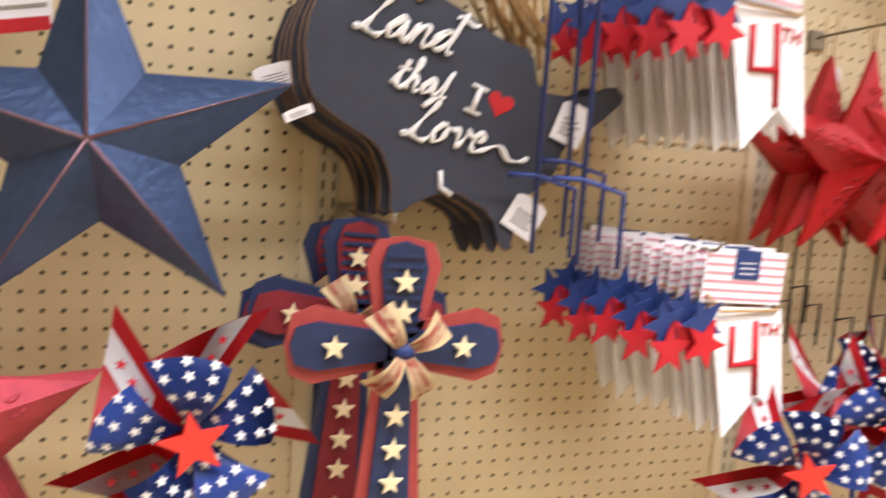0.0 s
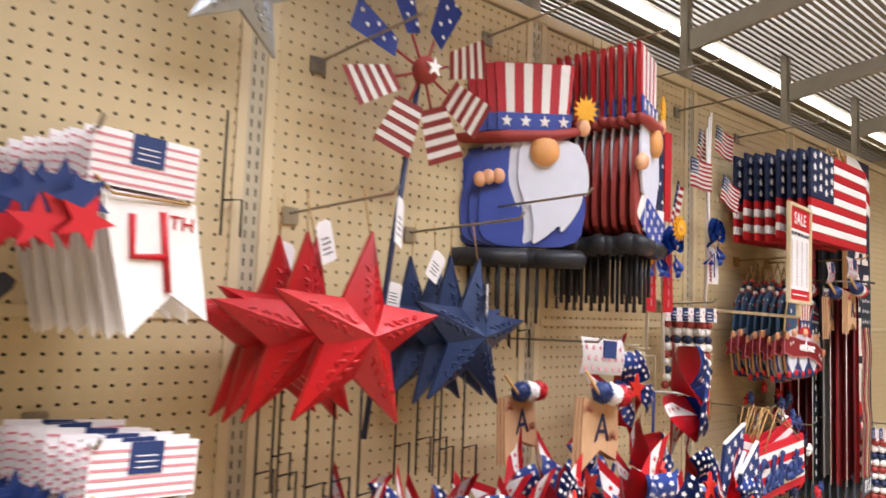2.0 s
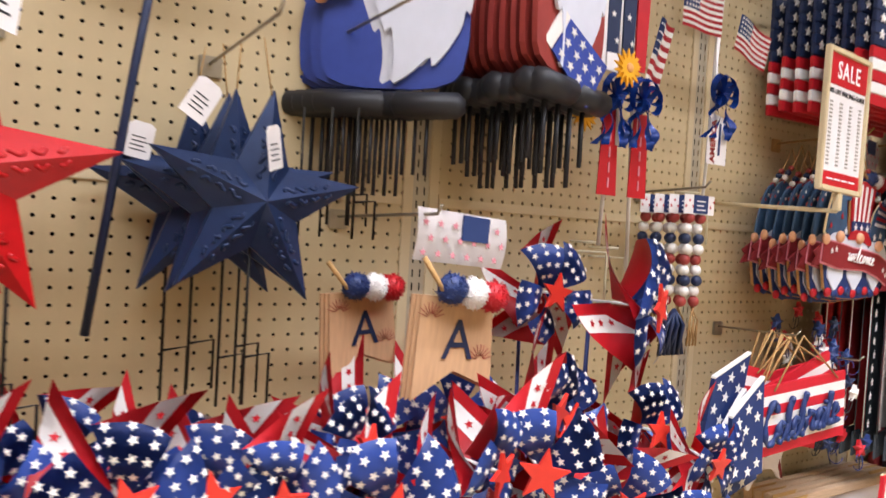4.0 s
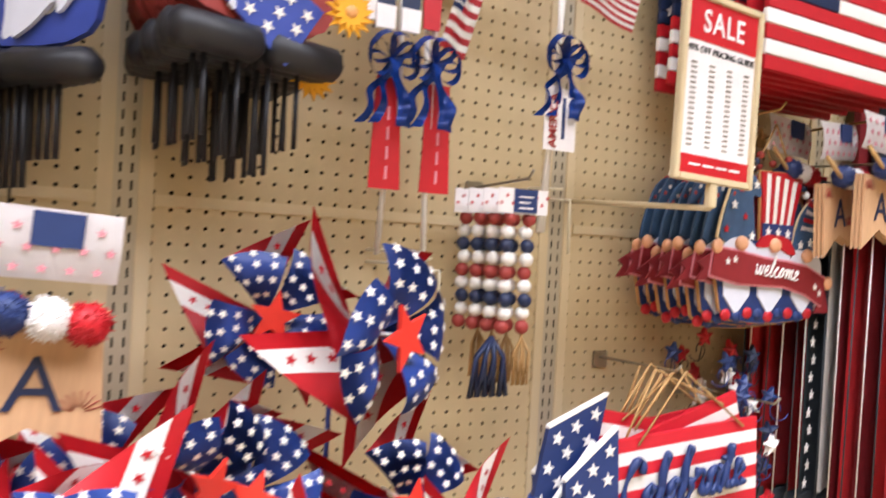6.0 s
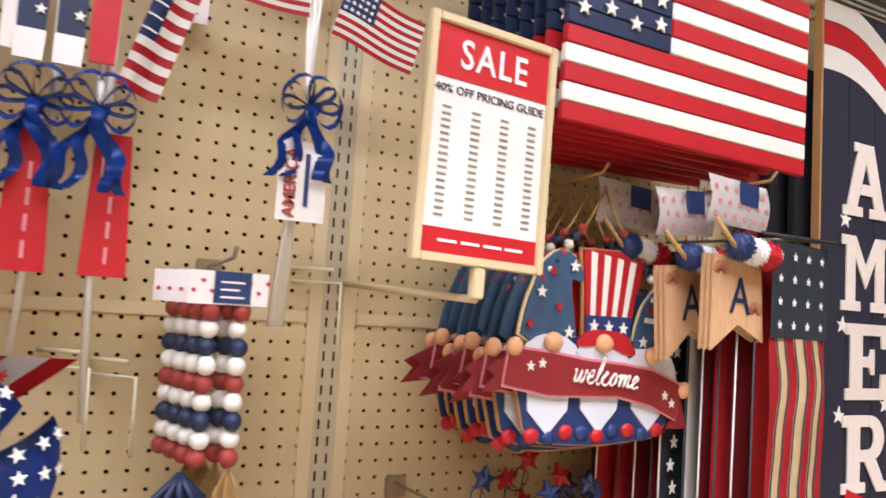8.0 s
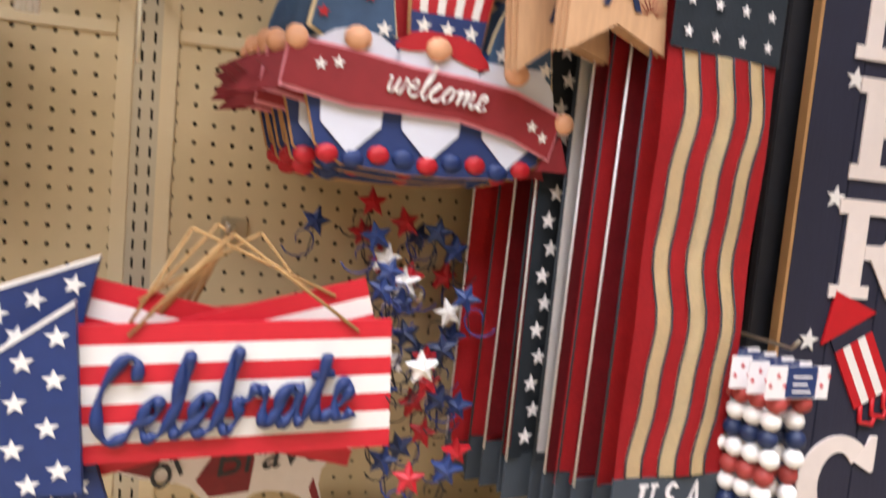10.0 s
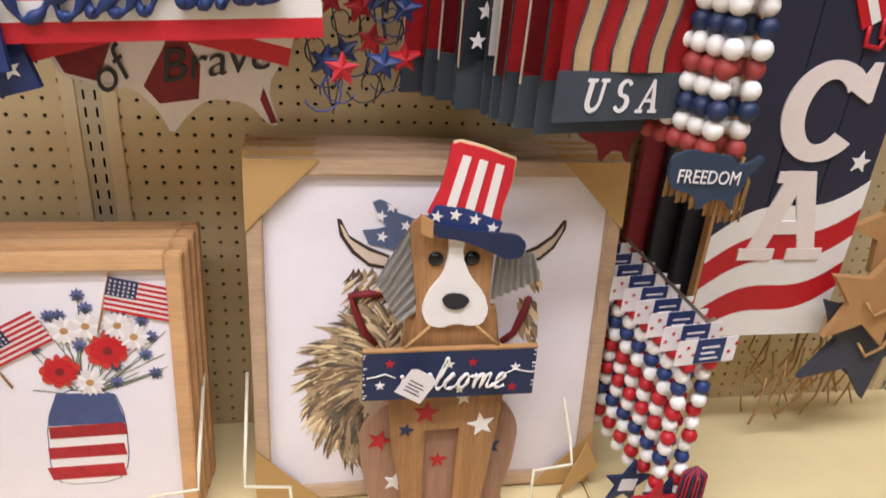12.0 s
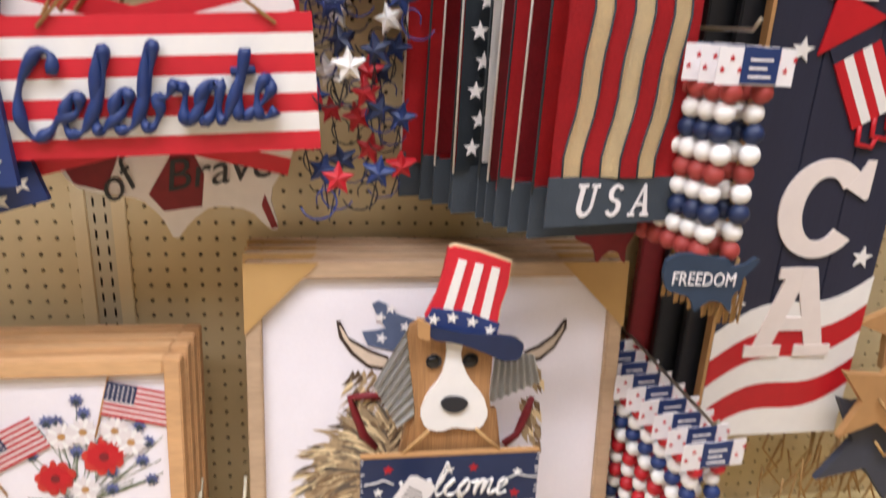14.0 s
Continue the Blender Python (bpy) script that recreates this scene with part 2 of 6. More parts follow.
PEN["r"] = (.75, [(0, .15), (.2, 1.05), (.3, .9), (.5, .9), (.46, .3), (.56, 0), (.75, .15)])
PEN["t"] = (.7, [(0, .15), (.3, 1.0), (.45, 1.75), (.35, .8), (.32, .15), (.48, 0), (.7, .15)])
PEN["v"] = (.9, [(0, .8), (.15, .95), (.3, .6), (.4, .02), (.6, .4), (.72, .95), (.68, .8), (.9, .7)])
PEN["w"] = (1.2, [(0, .8), (.12, .9), (.15, .2), (.35, 0), (.55, .3), (.6, .95), (.6, .25), (.8, 0), (.98, .4), (1.02, .95), (1.2, .75)])
PEN["C"] = (1.2, [(1.05, 1.5), (1.05, 1.95), (.65, 2.05), (.15, 1.3), (.12, .5), (.45, 0), (.9, .1), (1.2, .4)])
PEN["L"] = (1.15, [(.3, 1.5), (.7, 2.1), (.92, 1.85), (.6, 1.0), (.35, .25), (.1, 0), (0, .15), (.25, .2), (.6, 0), (.95, -.05), (1.15, .15)])


def brush_script(word, xh, m, parent, cx, cz, y=-0.003, r=0.003, rot=0.0, slant=0.25, stretch=1.0, tail=False):
    pts, x = [], 0.0
    for ch in word:
        adv, p = PEN[ch]
        pts += [(x + a, b) for a, b in (p if not pts else p[1:])]
        x += adv
    if tail:
        pts += [(x + 0.6, .55), (x + 1.3, 0.0), (x + 2.0, .1), (x + 2.1, .4)]
    c, s = math.cos(radians(rot)), math.sin(radians(rot))
    q = []
    for i in range(len(pts) - 1):
        p0, p1, p2, p3 = (Vector(pts[min(max(j, 0), len(pts) - 1)]) for j in (i - 1, i, i + 1, i + 2))
        for k in range(4):
            t = k / 4
            q.append(0.5 * (2 * p1 + (p2 - p0) * t + (2 * p0 - 5 * p1 + 4 * p2 - p3) * t * t + (3 * p1 - p0 - 3 * p2 + p3) * t ** 3))
    path = []
    for k, v in enumerate(q):
        a, b = ((v.x - x / 2) + slant * v.y) * xh * stretch, v.y * xh
        path.append((cx + a * c - b * s, y - 0.00002 * k, cz + a * s + b * c))
    bm = tube(path, [r * (0.8 + 0.35 * math.sin(0.9 * k)) for k in range(len(path))], n=6)
    part("script", bm, m, parent, "flowing script lettering")
    if "t" in word:
        i = word.index("t")
        bx = sum(PEN[ch][0] for ch in word[:i])
        bar = [(((bx + u - x / 2) + slant * 1.2) * xh * stretch, 1.2 * xh) for u in (0.05, 0.75)]
        part("script_bar", tube([(cx + a * c - b * s, y, cz + a * s + b * c) for a, b in bar], r * 0.8, n=6), m, parent)


# ---- the gondola wall ----
def cells(nx, nz, cell):
    """One mesh of nx by nz equal cells, each given by cell(i, j) as (verts, faces)."""
    vs, fs = [], []
    for i in range(nx):
        for j in range(nz):
            v, f = cell(i, j)
            o = len(vs)
            vs += v
            fs += [tuple(o + k for k in q) for q in f]
    me = bpy.data.meshes.new("panel")
    me.from_pydata(vs, [], fs)
    return me


def peg_cell(i, j):
    x, z, h, r = i * P, j * P, P / 2, 0.0033
    outer = [(h, 0), (h, h), (0, h), (-h, h), (-h, 0), (-h, -h), (0, -h), (h, -h)]
    v = [(x + a, 0, z + b) for a, b in outer]
    v += [(x + r * math.cos(k * math.pi / 4), 0, z + r * math.sin(k * math.pi / 4)) for k in range(8)]
    v += [(x + r * math.cos(k * math.pi / 4), 0.005, z + r * math.sin(k * math.pi / 4)) for k in range(8)]
    f = [(k, 8 + k, 8 + (k + 1) % 8, (k + 1) % 8) for k in range(8)] + [(8 + k, 16 + k, 16 + (k + 1) % 8, 8 + (k + 1) % 8) for k in range(8)]
    return v, f


def slot_cell(i, j):
    xs, z0 = (-0.0175, -0.0095, -0.0062, 0.0062, 0.0095, 0.0175), j * P
    zs = (z0, z0 + 0.0055, z0 + 0.0199, z0 + P)
    v = [(x, 0, z) for x in xs for z in zs]
    f = [(a * 4 + b, (a + 1) * 4 + b, (a + 1) * 4 + b + 1, a * 4 + b + 1) for a in range(5) for b in range(3) if not (b == 1 and a in (1, 3))]
    return v, f


BAYS = range(-2, 7)
low_rows, up_rows = 48, 30
low, up = cells(28, low_rows, peg_cell), cells(28, up_rows, peg_cell)
slots = cells(1, 78, slot_cell)
for me, m in ((low, PEG), (up, PEG), (slots, STRIP)):
    me.materials.append(m)
wall = tagged(new("wall_gondola"), "cream steel gondola wall with pegboard panels and slotted uprights", "store wall", kind="structure")
# added dark sheet: puts the shade behind holes and slots into colour
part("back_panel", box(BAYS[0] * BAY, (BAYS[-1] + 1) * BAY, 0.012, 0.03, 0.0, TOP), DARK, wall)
part("rear_sheet", box(BAYS[0] * BAY, (BAYS[-1] + 1) * BAY, 0.034, 0.05, 0.0, TOP), TRIM, wall)
side = finish("side_trim", box(-0.0105, 0.0105, -0.004, 0.011, 0, TOP - DECK, bevel=0.0015), TRIM)
rail = finish("joint_rail", box(0.04, BAY - 0.04, -0.004, 0.004, 0.0045, 0.0215, bevel=0.001), TRIM)
cap = finish("top_cap", box(0.0, BAY, -0.006, 0.03, 0, 0.03, bevel=0.002), TRIM)
for b in BAYS:
    x = b * BAY
    part("pegboard_panel", low, PEG, wall).location = (x + 1.5 * P, 0, ZS - (low_rows - 1) * P)
    part("pegboard_panel", up, PEG, wall).location = (x + 1.5 * P, 0, ZS + P)
    part("joint_rail", rail, TRIM, wall).location = (x, 0, ZS)
    part("top_cap", cap, TRIM, wall).location = (x, 0, TOP)
    part("upright", slots, STRIP, wall).location = (x, -0.001, DECK)
    for s in (-1, 1):
        part("side_trim", side, TRIM, wall).location = (x + s * 0.0275, 0, DECK)

# base deck: one steel shelf a bay, with a dark price rail along its front
deck = tagged(new("base_deck"), "cream enamelled steel base deck with a dark price rail", "shelf", kind="structure")
dk = finish("deck_shelf", box(0.0015, BAY - 0.0015, -0.40, 0.0, DECK - 0.03, DECK, bevel=0.003), DECKM)
pr = finish("price_rail", box(0.0, BAY, -0.412, -0.401, DECK - 0.035, DECK + 0.002, bevel=0.001), BLACK)
kk = finish("kick_plate", box(0.0, BAY, -0.36, -0.34, 0, DECK - 0.03), TRIM)
rivet = finish("rivet", ball((0, 0, 0), 0.004, squash=(1, 1, 0.3), u=8, v=5), CHROME)
for b in BAYS:
    part("deck_shelf", dk, DECKM, deck).location = (b * BAY, 0, 0)
    part("price_rail", pr, BLACK, deck).location = (b * BAY, 0, 0)
    part("kick_plate", kk, TRIM, deck).location = (b * BAY, 0, 0)
    for rx in (0.05, BAY - 0.05):
        for ry in (-0.24, -0.3):
            part("rivet", rivet, CHROME, deck).location = (b * BAY + rx, ry, DECK)

floor = tagged(new("floor", finish("floor", box(-4, 9, -6, 3, -0.05, 0), CONC)), "pale vinyl store floor", "floor", kind="structure")
ceil_bm = box(-4, 9, -6, 3, 4.3, 4.4)
for k in range(26):
    box(-4, 9, -6 + k * 0.36, -5.94 + k * 0.36, 4.25, 4.3, bm=ceil_bm)
tagged(new("ceiling", finish("ceiling", ceil_bm, CEIL)), "ribbed steel store ceiling", "ceiling", kind="structure")
for nm, a in (("wall_south", (-4, 9, -6.1, -6, 0, 4.3)), ("wall_north", (-4, 9, 3, 3.1, 0, 4.3)), ("wall_west", (-4.1, -4, -6, 3, 0, 4.3)), ("wall_east", (9, 9.1, -6, 3, 0, 4.3))):
    tagged(new(nm, finish(nm, box(*a), PEG)), "plain cream store wall", "wall", kind="structure")
tagged(new("wall_opposite", finish("wall_opposite", box(-3, 7, -3.0, -2.9, 0, 2.1), PEG)), "plain cream back of the facing gondola", "store wall", kind="structure")

# overhead: posts, arms, slatted decks and a tube light along the aisle
canopy = tagged(new("overhead_canopy"), "grey slatted steel canopy on posts and arms above the wall", "canopy", kind="structure")
post = finish("post", box(-0.018, 0.018, 0.002, 0.03, 0, 0.34, bevel=0.002), SHELFM)
arm = finish("arm", slab([(-0.9, 0.27), (-0.9, 0.30), (0, 0.20), (0, 0.13)], 0.02), SHELFM)
arm.transform(pose(0, 0, 0, 0, 0, 90))
for b in BAYS:
    part("post", post, SHELFM, canopy).location = (b * BAY, 0, TOP)
    part("arm", arm, SHELFM, canopy).location = (b * BAY + 0.01, 0, TOP)
slat = finish("slat", box(0, BAY * 9, -0.006, 0.006, 0, 0.012), SHELFM)
for k in range(62):
    y = 0.8 - k * 0.0265
    if 0.13 < y < 0.27:
        continue
    part("slat", slat, SHELFM, canopy).location = (BAYS[0] * BAY, y, TOP + 0.315)
tl = thing("tube_light", "bright white fluorescent tube light under the canopy", "tube light", pose(0, 0.2, TOP + 0.33))
part("housing", box(-1.5, 5.3, -0.045, 0.045, 0.012, 0.05, bevel=0.004), WHITE, tl)
part("tube", tube([(-1.5, 0, 0), (5.3, 0, 0)], 0.016, n=10), TUBE, tl, "glowing white tube")


# ---- peg hooks and wires ----
def peg_hook(x, z, reach, m=CHROME, tip=0.012, name="peg_hook", r=0.0026):
    h = thing(name, "long steel peg hook fixed in the pegboard", "peg hook", pose(x, 0, z), group="peg hooks on the wall")
    part("arm", tube([(0, 0, 0), (0, -reach, 0.008), (0, -reach - 0.012, tip + 0.008)], r), m, h)
    part("base_plate", box(-0.018, 0.018, -0.006, -0.0005, -0.022, 0.012, bevel=0.002), m, h)
    return h


def u_stake(x, y, ztop, h, m=WIRE, w=0.035, r=0.0022, label="dark wire garden stake with a folded foot"):
    s = thing("garden_stake", label, "garden stake", pose(x, y, ztop), group="wire garden stakes")
    part("rod", tube([(0, 0, 0), (0, 0, -h)], r), m, s)
    part("foot", tube([(0, 0, -h * 0.72), (w, -0.002, -h * 0.70), (w, -0.002, -h)], r), m, s)
    return s


def tag_card(x, y, z, w, h, rot=0.0, yaw=0.0):
    t = thing("price_tag", "small white paper price tag with printed lines", "price tag", pose(x, y, z, 0, rot, yaw), group="paper price tags")
    part("card", slab([(-w / 2, -h / 2), (w / 2, -h / 2), (w / 2, h * 0.4), (w * 0.3, h / 2), (-w * 0.3, h / 2), (-w / 2, h * 0.4)], 0.0006), PAPER, t)
    for k in range(4):
        part("print", box(-w * 0.3, w * (0.3 - 0.1 * (k % 2)), -0.0004, 0, -h * 0.3 + k * h * 0.12, -h * 0.3 + k * h * 0.12 + h * 0.035), BLACK, t)
    return t


# ---- barn stars ----
COPPER = mat("worn_copper", "7a5a5e", 0.4, 0.5, var=0.3)

def barn_star(x, y, z, r, depth, m, rot, label, group=""):
    s = thing("barn_star", label, "metal star", pose(x, y, z), group=group)
    part("star", tin_star(r, depth, rot), m, s)
    a = radians(rot)
    ring = [Vector((px, 0, pz)) for px, pz in star_pts(0, 0, r, rot, 0.40)]
    apex = Vector((0, -depth, 0))
    emb = bmesh.new()
    for i in range(10):
        tip, notch = (ring[i], ring[(i + 1) % 10]) if i % 2 == 0 else (ring[(i + 1) % 10], ring[i])
        n = (notch - apex).cross(tip - apex).normalized()
        n = -n if n.y > 0 else n
        if m is STARBLUE:
            if i % 2 == 0:
                part("crease", tube([apex + n * 0.0005, ring[i]], [0.0022, 0.0006], n=5), COPPER, s, "worn copper crease")
            continue
        for q in range(4):
            c = apex.lerp(tip, 0.22 + 0.16 * q).lerp(notch, 0.24 - 0.02 * q)
            e = (tip - apex).normalized()
            g = n.cross(e)
            w = r * (0.075 - 0.011 * q)
            tube([c + e * w * (u - 0.5) * 1.5 + g * w * 0.35 * math.sin(5.5 * u + q) + n * 0.0006 for u in (0, 0.2, 0.4, 0.6, 0.8, 1)], 0.0028, emb, n=5)
    if m is not STARBLUE:
        tagged(part("embossing", emb, m, s, "raised embossed curls"), kind="stuff")
    part("cord", tube([(r * 0.9 * math.cos(a), 0.004, r * 0.9 * math.sin(a)), (0, 0.008, r + 0.07)], 0.0012, n=5), JUTE, s)
    return s


barn_star(-0.28, -0.185, 1.30, 0.222, 0.06, STARBLUE, 92.5, "large blue embossed tin barn star with copper creases")
for k in range(4):
    barn_star(-0.47 + 0.004 * k, -0.21 + 0.02 * k, 0.985 - 0.012 * k, 0.20, 0.05, GLITRED, 88 + 3 * k, "red glitter tin barn star in a stack", "red glitter stars")
for k, (dx, rot) in enumerate(((0, 84), (-0.045, 90), (-0.03, 82), (-0.055, 93), (-0.05, 88))):
    barn_star(0.815 + dx, -0.285 + (0, 0.09, 0.12, 0.15, 0.18)[k], 1.343 - 0.002 * k, 0.163, 0.04, STARRED, rot, "red embossed tin star hung by jute on a peg hook", "red tin stars")
for k, (dx, rot) in enumerate(((0, 84), (-0.02, 92), (-0.035, 86), (-0.05, 95))):
    barn_star(1.165 + dx, -0.17 + 0.04 * k, 1.336, 0.158, 0.04, STARNAVY, rot, "navy embossed tin star hung by jute on a peg hook", "navy tin stars")
for x, z in ((0.842, 1.556), (1.132, 1.548), (0.885, 1.857), (1.33, 1.62)):
    peg_hook(x, z, 0.32)
for a in ((0.852, -0.325, 1.52, 0.05, 0.075, 8, 40), (0.80, -0.2, 1.49, 0.04, 0.07, -20, 20), (0.77, -0.12, 1.45, 0.04, 0.08, 12, 20), (1.09, -0.14, 1.47, 0.04, 0.06, 30, 10), (1.175, -0.2, 1.41, 0.035, 0.06, -15, 40), (1.02, -0.1, 1.41, 0.035, 0.05, 10, 0), (-0.068, -0.192, 1.345, 0.035, 0.012, -25, 0), (-0.09, -0.12, 1.39, 0.05, 0.03, -20, 0)):
    tag_card(*a)


def striped_star(x, y, z, r):
    s = thing("tin_star", "galvanised tin star with red and white painted stripes", "metal star", pose(x, y, z))
    part("star", tin_star(r, 0.04, 95), GREYM, s)
    bm = bmesh.new()
    ring = star_pts(0, 0, r, 95, 0.40)
    for a in (4, 6):
        p0, p1 = Vector((0, -0.042, 0)), Vector((ring[a][0], -0.002, ring[a][1]))
        q = Vector((ring[a - 1][0], -0.002, ring[a - 1][1]))
        for k in range(7):
            c = [p0.lerp(q, k / 7).lerp(p1, 0), p0.lerp(q, (k + 1) / 7)]
            d = [p1.lerp(q, k / 7), p1.lerp(q, (k + 1) / 7)]
            f = bm.faces.new([bm.verts.new(v) for v in (c[0], c[1], d[1], d[0])])
            f.material_index = k % 2
    part("stripes", bm, [DKRED, WHITE], s, "red and white stripes")
    return s


striped_star(0.07, -0.13, 1.76, 0.205)
peg_hook(0.672, 2.04, 0.13)
peg_hook(-0.36, 1.56, 0.13)
barn_star(0.675, -0.12, 1.915, 0.13, 0.025, GREYM, 80, "small grey galvanised tin star")

# ---- slate country signs with rope ----
USA = [(-0.20, 0.075), (-0.205, 0.0), (-0.175, -0.07), (-0.13, -0.085), (-0.075, -0.095), (-0.045, -0.13), (-0.03, -0.175), (0.0, -0.14), (0.035, -0.115), (0.095, -0.125), (0.125, -0.165), (0.14, -0.165), (0.128, -0.10), (0.165, -0.045), (0.16, -0.01), (0.20, 0.04), (0.225, 0.085), (0.20, 0.095), (0.165, 0.06), (0.10, 0.045), (0.075, 0.09), (0.03, 0.085), (-0.04, 0.10), (-0.13, 0.105)]


def round_loop(pts, n=1):
    for _ in range(n):
        out = []
        for i, p in enumerate(pts):
            q = pts[(i + 1) % len(pts)]
            out += [(0.8 * p[0] + 0.2 * q[0], 0.8 * p[1] + 0.2 * q[1]), (0.2 * p[0] + 0.8 * q[0], 0.2 * p[1] + 0.8 * q[1])]
        pts = out
    return pts


def heart(cx, cz, s):
    return [(cx + s * math.sin(t) ** 3, cz + s / 16 * (13 * math.cos(t) - 5 * math.cos(2 * t) - 2 * math.cos(3 * t) - math.cos(4 * t))) for t in [2 * math.pi * i / 28 for i in range(28)]]


def map_sign(m, lettered):
    s = thing("map_sign", "black country-shaped wooden sign with white script and red heart" if lettered else "black country-shaped wooden sign behind others on a hook", "wooden sign", m, group="black map signs")
    part("board", slab(round_loop(USA), 0.007), CHALK, s)
    part("edge", slab([(x * 1.004, z * 1.004) for x, z in round_loop(USA)], 0.004, 0.0012), TAN, s, "raw wooden edge")
    if lettered:
        brush_script("Land", 0.027, WHITE, s, -0.09, 0.032, r=0.0036, y=-0.002, rot=8, stretch=1.1)
        brush_script("that", 0.020, WHITE, s, -0.052, -0.018, r=0.003, y=-0.002, rot=8, stretch=1.1)
        part("script", tube([(0.022, -0.002, -0.013), (0.024, -0.002, 0.017)], 0.0036), WHITE, s)
        for zz in (-0.014, 0.018):
            part("script", tube([(0.012, -0.0021, zz), (0.034, -0.0021, zz)], 0.0026), WHITE, s)
        brush_script("Love", 0.026, WHITE, s, 0.0, -0.066, rot=8, stretch=1.1, r=0.0036, y=-0.002, tail=True)
        writing("~", 0.06, WHITE, s, -0.02, 0.09)
        part("heart", slab(heart(0.056, 0.010, 0.018), 0.001, -0.0012), BRIGHT, s, "red painted heart")
        part("swash", tube([(0.01, -0.0015, -0.098), (0.018, -0.0015, -0.118), (0.035, -0.0015, -0.122)], 0.0035, n=5), WHITE, s)
    for dx in (-0.09, 0.10):
        part("rope", tube([(dx, -0.003, 0.085), (0.03 + 0.1 * dx, 0.0, 0.20)], 0.003), JUTE, s)
    return s


for k in range(6):
    map_sign(pose(0.134 - 0.006 * k, -0.165 + 0.02 * k, 1.385 - 0.003 * k, 0, 17 + 2 * math.sin(k * 2.1), 0), k == 0)
for k in range(9):
    part("rope", tube([(0.14, -0.168 + 0.016 * k, 1.612), (0.185 + 0.004 * (k % 4), -0.168 + 0.016 * k, 1.54 - 0.004 * (k % 3)), (0.262 - 0.008 * (k % 5), -0.17 + 0.016 * k, 1.452 + 0.006 * (k % 4))], 0.0034, n=6), JUTE, thing("jute_hanger", "frayed jute hanging rope of a map sign", "rope", group="jute hangers"))
peg_hook(0.135, 1.615, 0.17)
tag_card(0.292, -0.17, 1.36, 0.045, 0.055, 20)
tag_card(0.235, -0.17, 1.235, 0.05, 0.05, 30)


# ---- ribbon crosses ----
def cross_arm(w0, w1, l):
    return [(-w0, 0), (-w1, l * 0.75), (-w1 * 0.75, l * 0.95), (0, l), (w1 * 0.75, l * 0.95), (w1, l * 0.75), (w0, 0)]


def patriotic_cross(m, red):
    c = thing("cross_sign", "layered wooden cross painted navy and red with stars" if red else "dark wooden cross hanging behind another", "wooden cross", m, group="wooden crosses")
    for nm, ang, l in (("top_arm", 0, 0.125), ("side_arm", 90, 0.128), ("side_arm", -90, 0.128), ("long_arm", 180, 0.34)):
        rot = Matrix.Rotation(radians(ang), 3, "Y")
        for tw, mm, y, tt in ((1.0, BRICK if red else NAVY, 0.0, 0.008), (0.62, NAVY if red else DKRED, -0.006, 0.006)):
            bm = slab([(x * tw, z * (0.96 if tw < 1 else 1)) for x, z in cross_arm(0.023, 0.044, l)], tt, y)
            bmesh.ops.rotate(bm, cent=(0, 0, 0), matrix=rot, verts=bm.verts)
            part(nm if tw == 1 else "inlay", bm, mm, c)
    for k in range(9):
        z = 0.10 - k * 0.012
        part("groove", box(-0.022, 0.022, -0.0085, -0.006, z, z + 0.006, bevel=0.0015), NAVY, c)
    for sx, sz in ((0, 0.075), (0, 0.04), (-0.075, 0), (0.075, 0), (0, -0.08), (0, -0.12), (0, -0.16), (0, -0.20), (0, -0.25)):
        part("star", slab(star_pts(sx, sz, 0.0145), 0.004, -0.013), CREAMC, c, "cream wooden star")
    for k, (a, l) in enumerate(((125, 0.055), (35, 0.055), (-60, 0.058), (-125, 0.055))):
        d = Vector((math.cos(radians(a)), 0, math.sin(radians(a))))
        n = Vector((-d.z, 0, d.x))
        for s in (-1, 0, 1):
            part("ribbon_loop", surf(lambda u, v: d * l * u + n * ((0.008 + 0.012 * u) * (v - 0.5) + 0.009 * s * u) + Vector((0, -0.022 - 0.02 * math.sin(math.pi * u), 0)), 8, 3, t=0.001), RED if s == 0 else CREAMC, c, "striped ribbon loop")
    part("ribbon_knot", ball((0, -0.026, 0), 0.012, squash=(1.4, 0.7, 0.8)), BLUE, c)
    return c


patriotic_cross(pose(0.046, -0.27, 1.09, 0, 1, 0), True)
patriotic_cross(pose(0.012, -0.16, 1.10, 0, 3, 0), False)
patriotic_cross(pose(0.004, -0.10, 1.09, 0, -3, 0), False)
peg_hook(0.03, 1.22, 0.27)

# ---- blue shepherd hooks ----
for x, y, zt, zb in ((0.235, -0.20, 2.02, 1.19), (0.252, -0.29, 2.02, 1.19), (0.288, -0.18, 2.02, 1.21)):
    s = thing("shepherd_hook", "tall blue enamelled wire shepherd hook with a step", "garden hook", pose(x, y, 0), group="blue shepherd hooks")
    part("rod", tube([(0, 0, zb), (0, 0, zt), (0.01, 0, zt + 0.03), (0.03, 0, zt + 0.04), (0.05, 0, zt + 0.02)], 0.0034), WIREB, s)
    part("step", tube([(-0.04, 0, zb + 0.10), (0, 0, zb + 0.10), (0.055, 0, zb + 0.085), (0.055, 0, zb - 0.005)], 0.0035), WIREB, s)
    part("red_tip", tube([(0.03, -0.002, zt - 0.13), (0.005, -0.002, zt - 0.28)], [0.012, 0.003]), BRIGHT, s)


peg_hook(0.275, 2.045, 0.32)


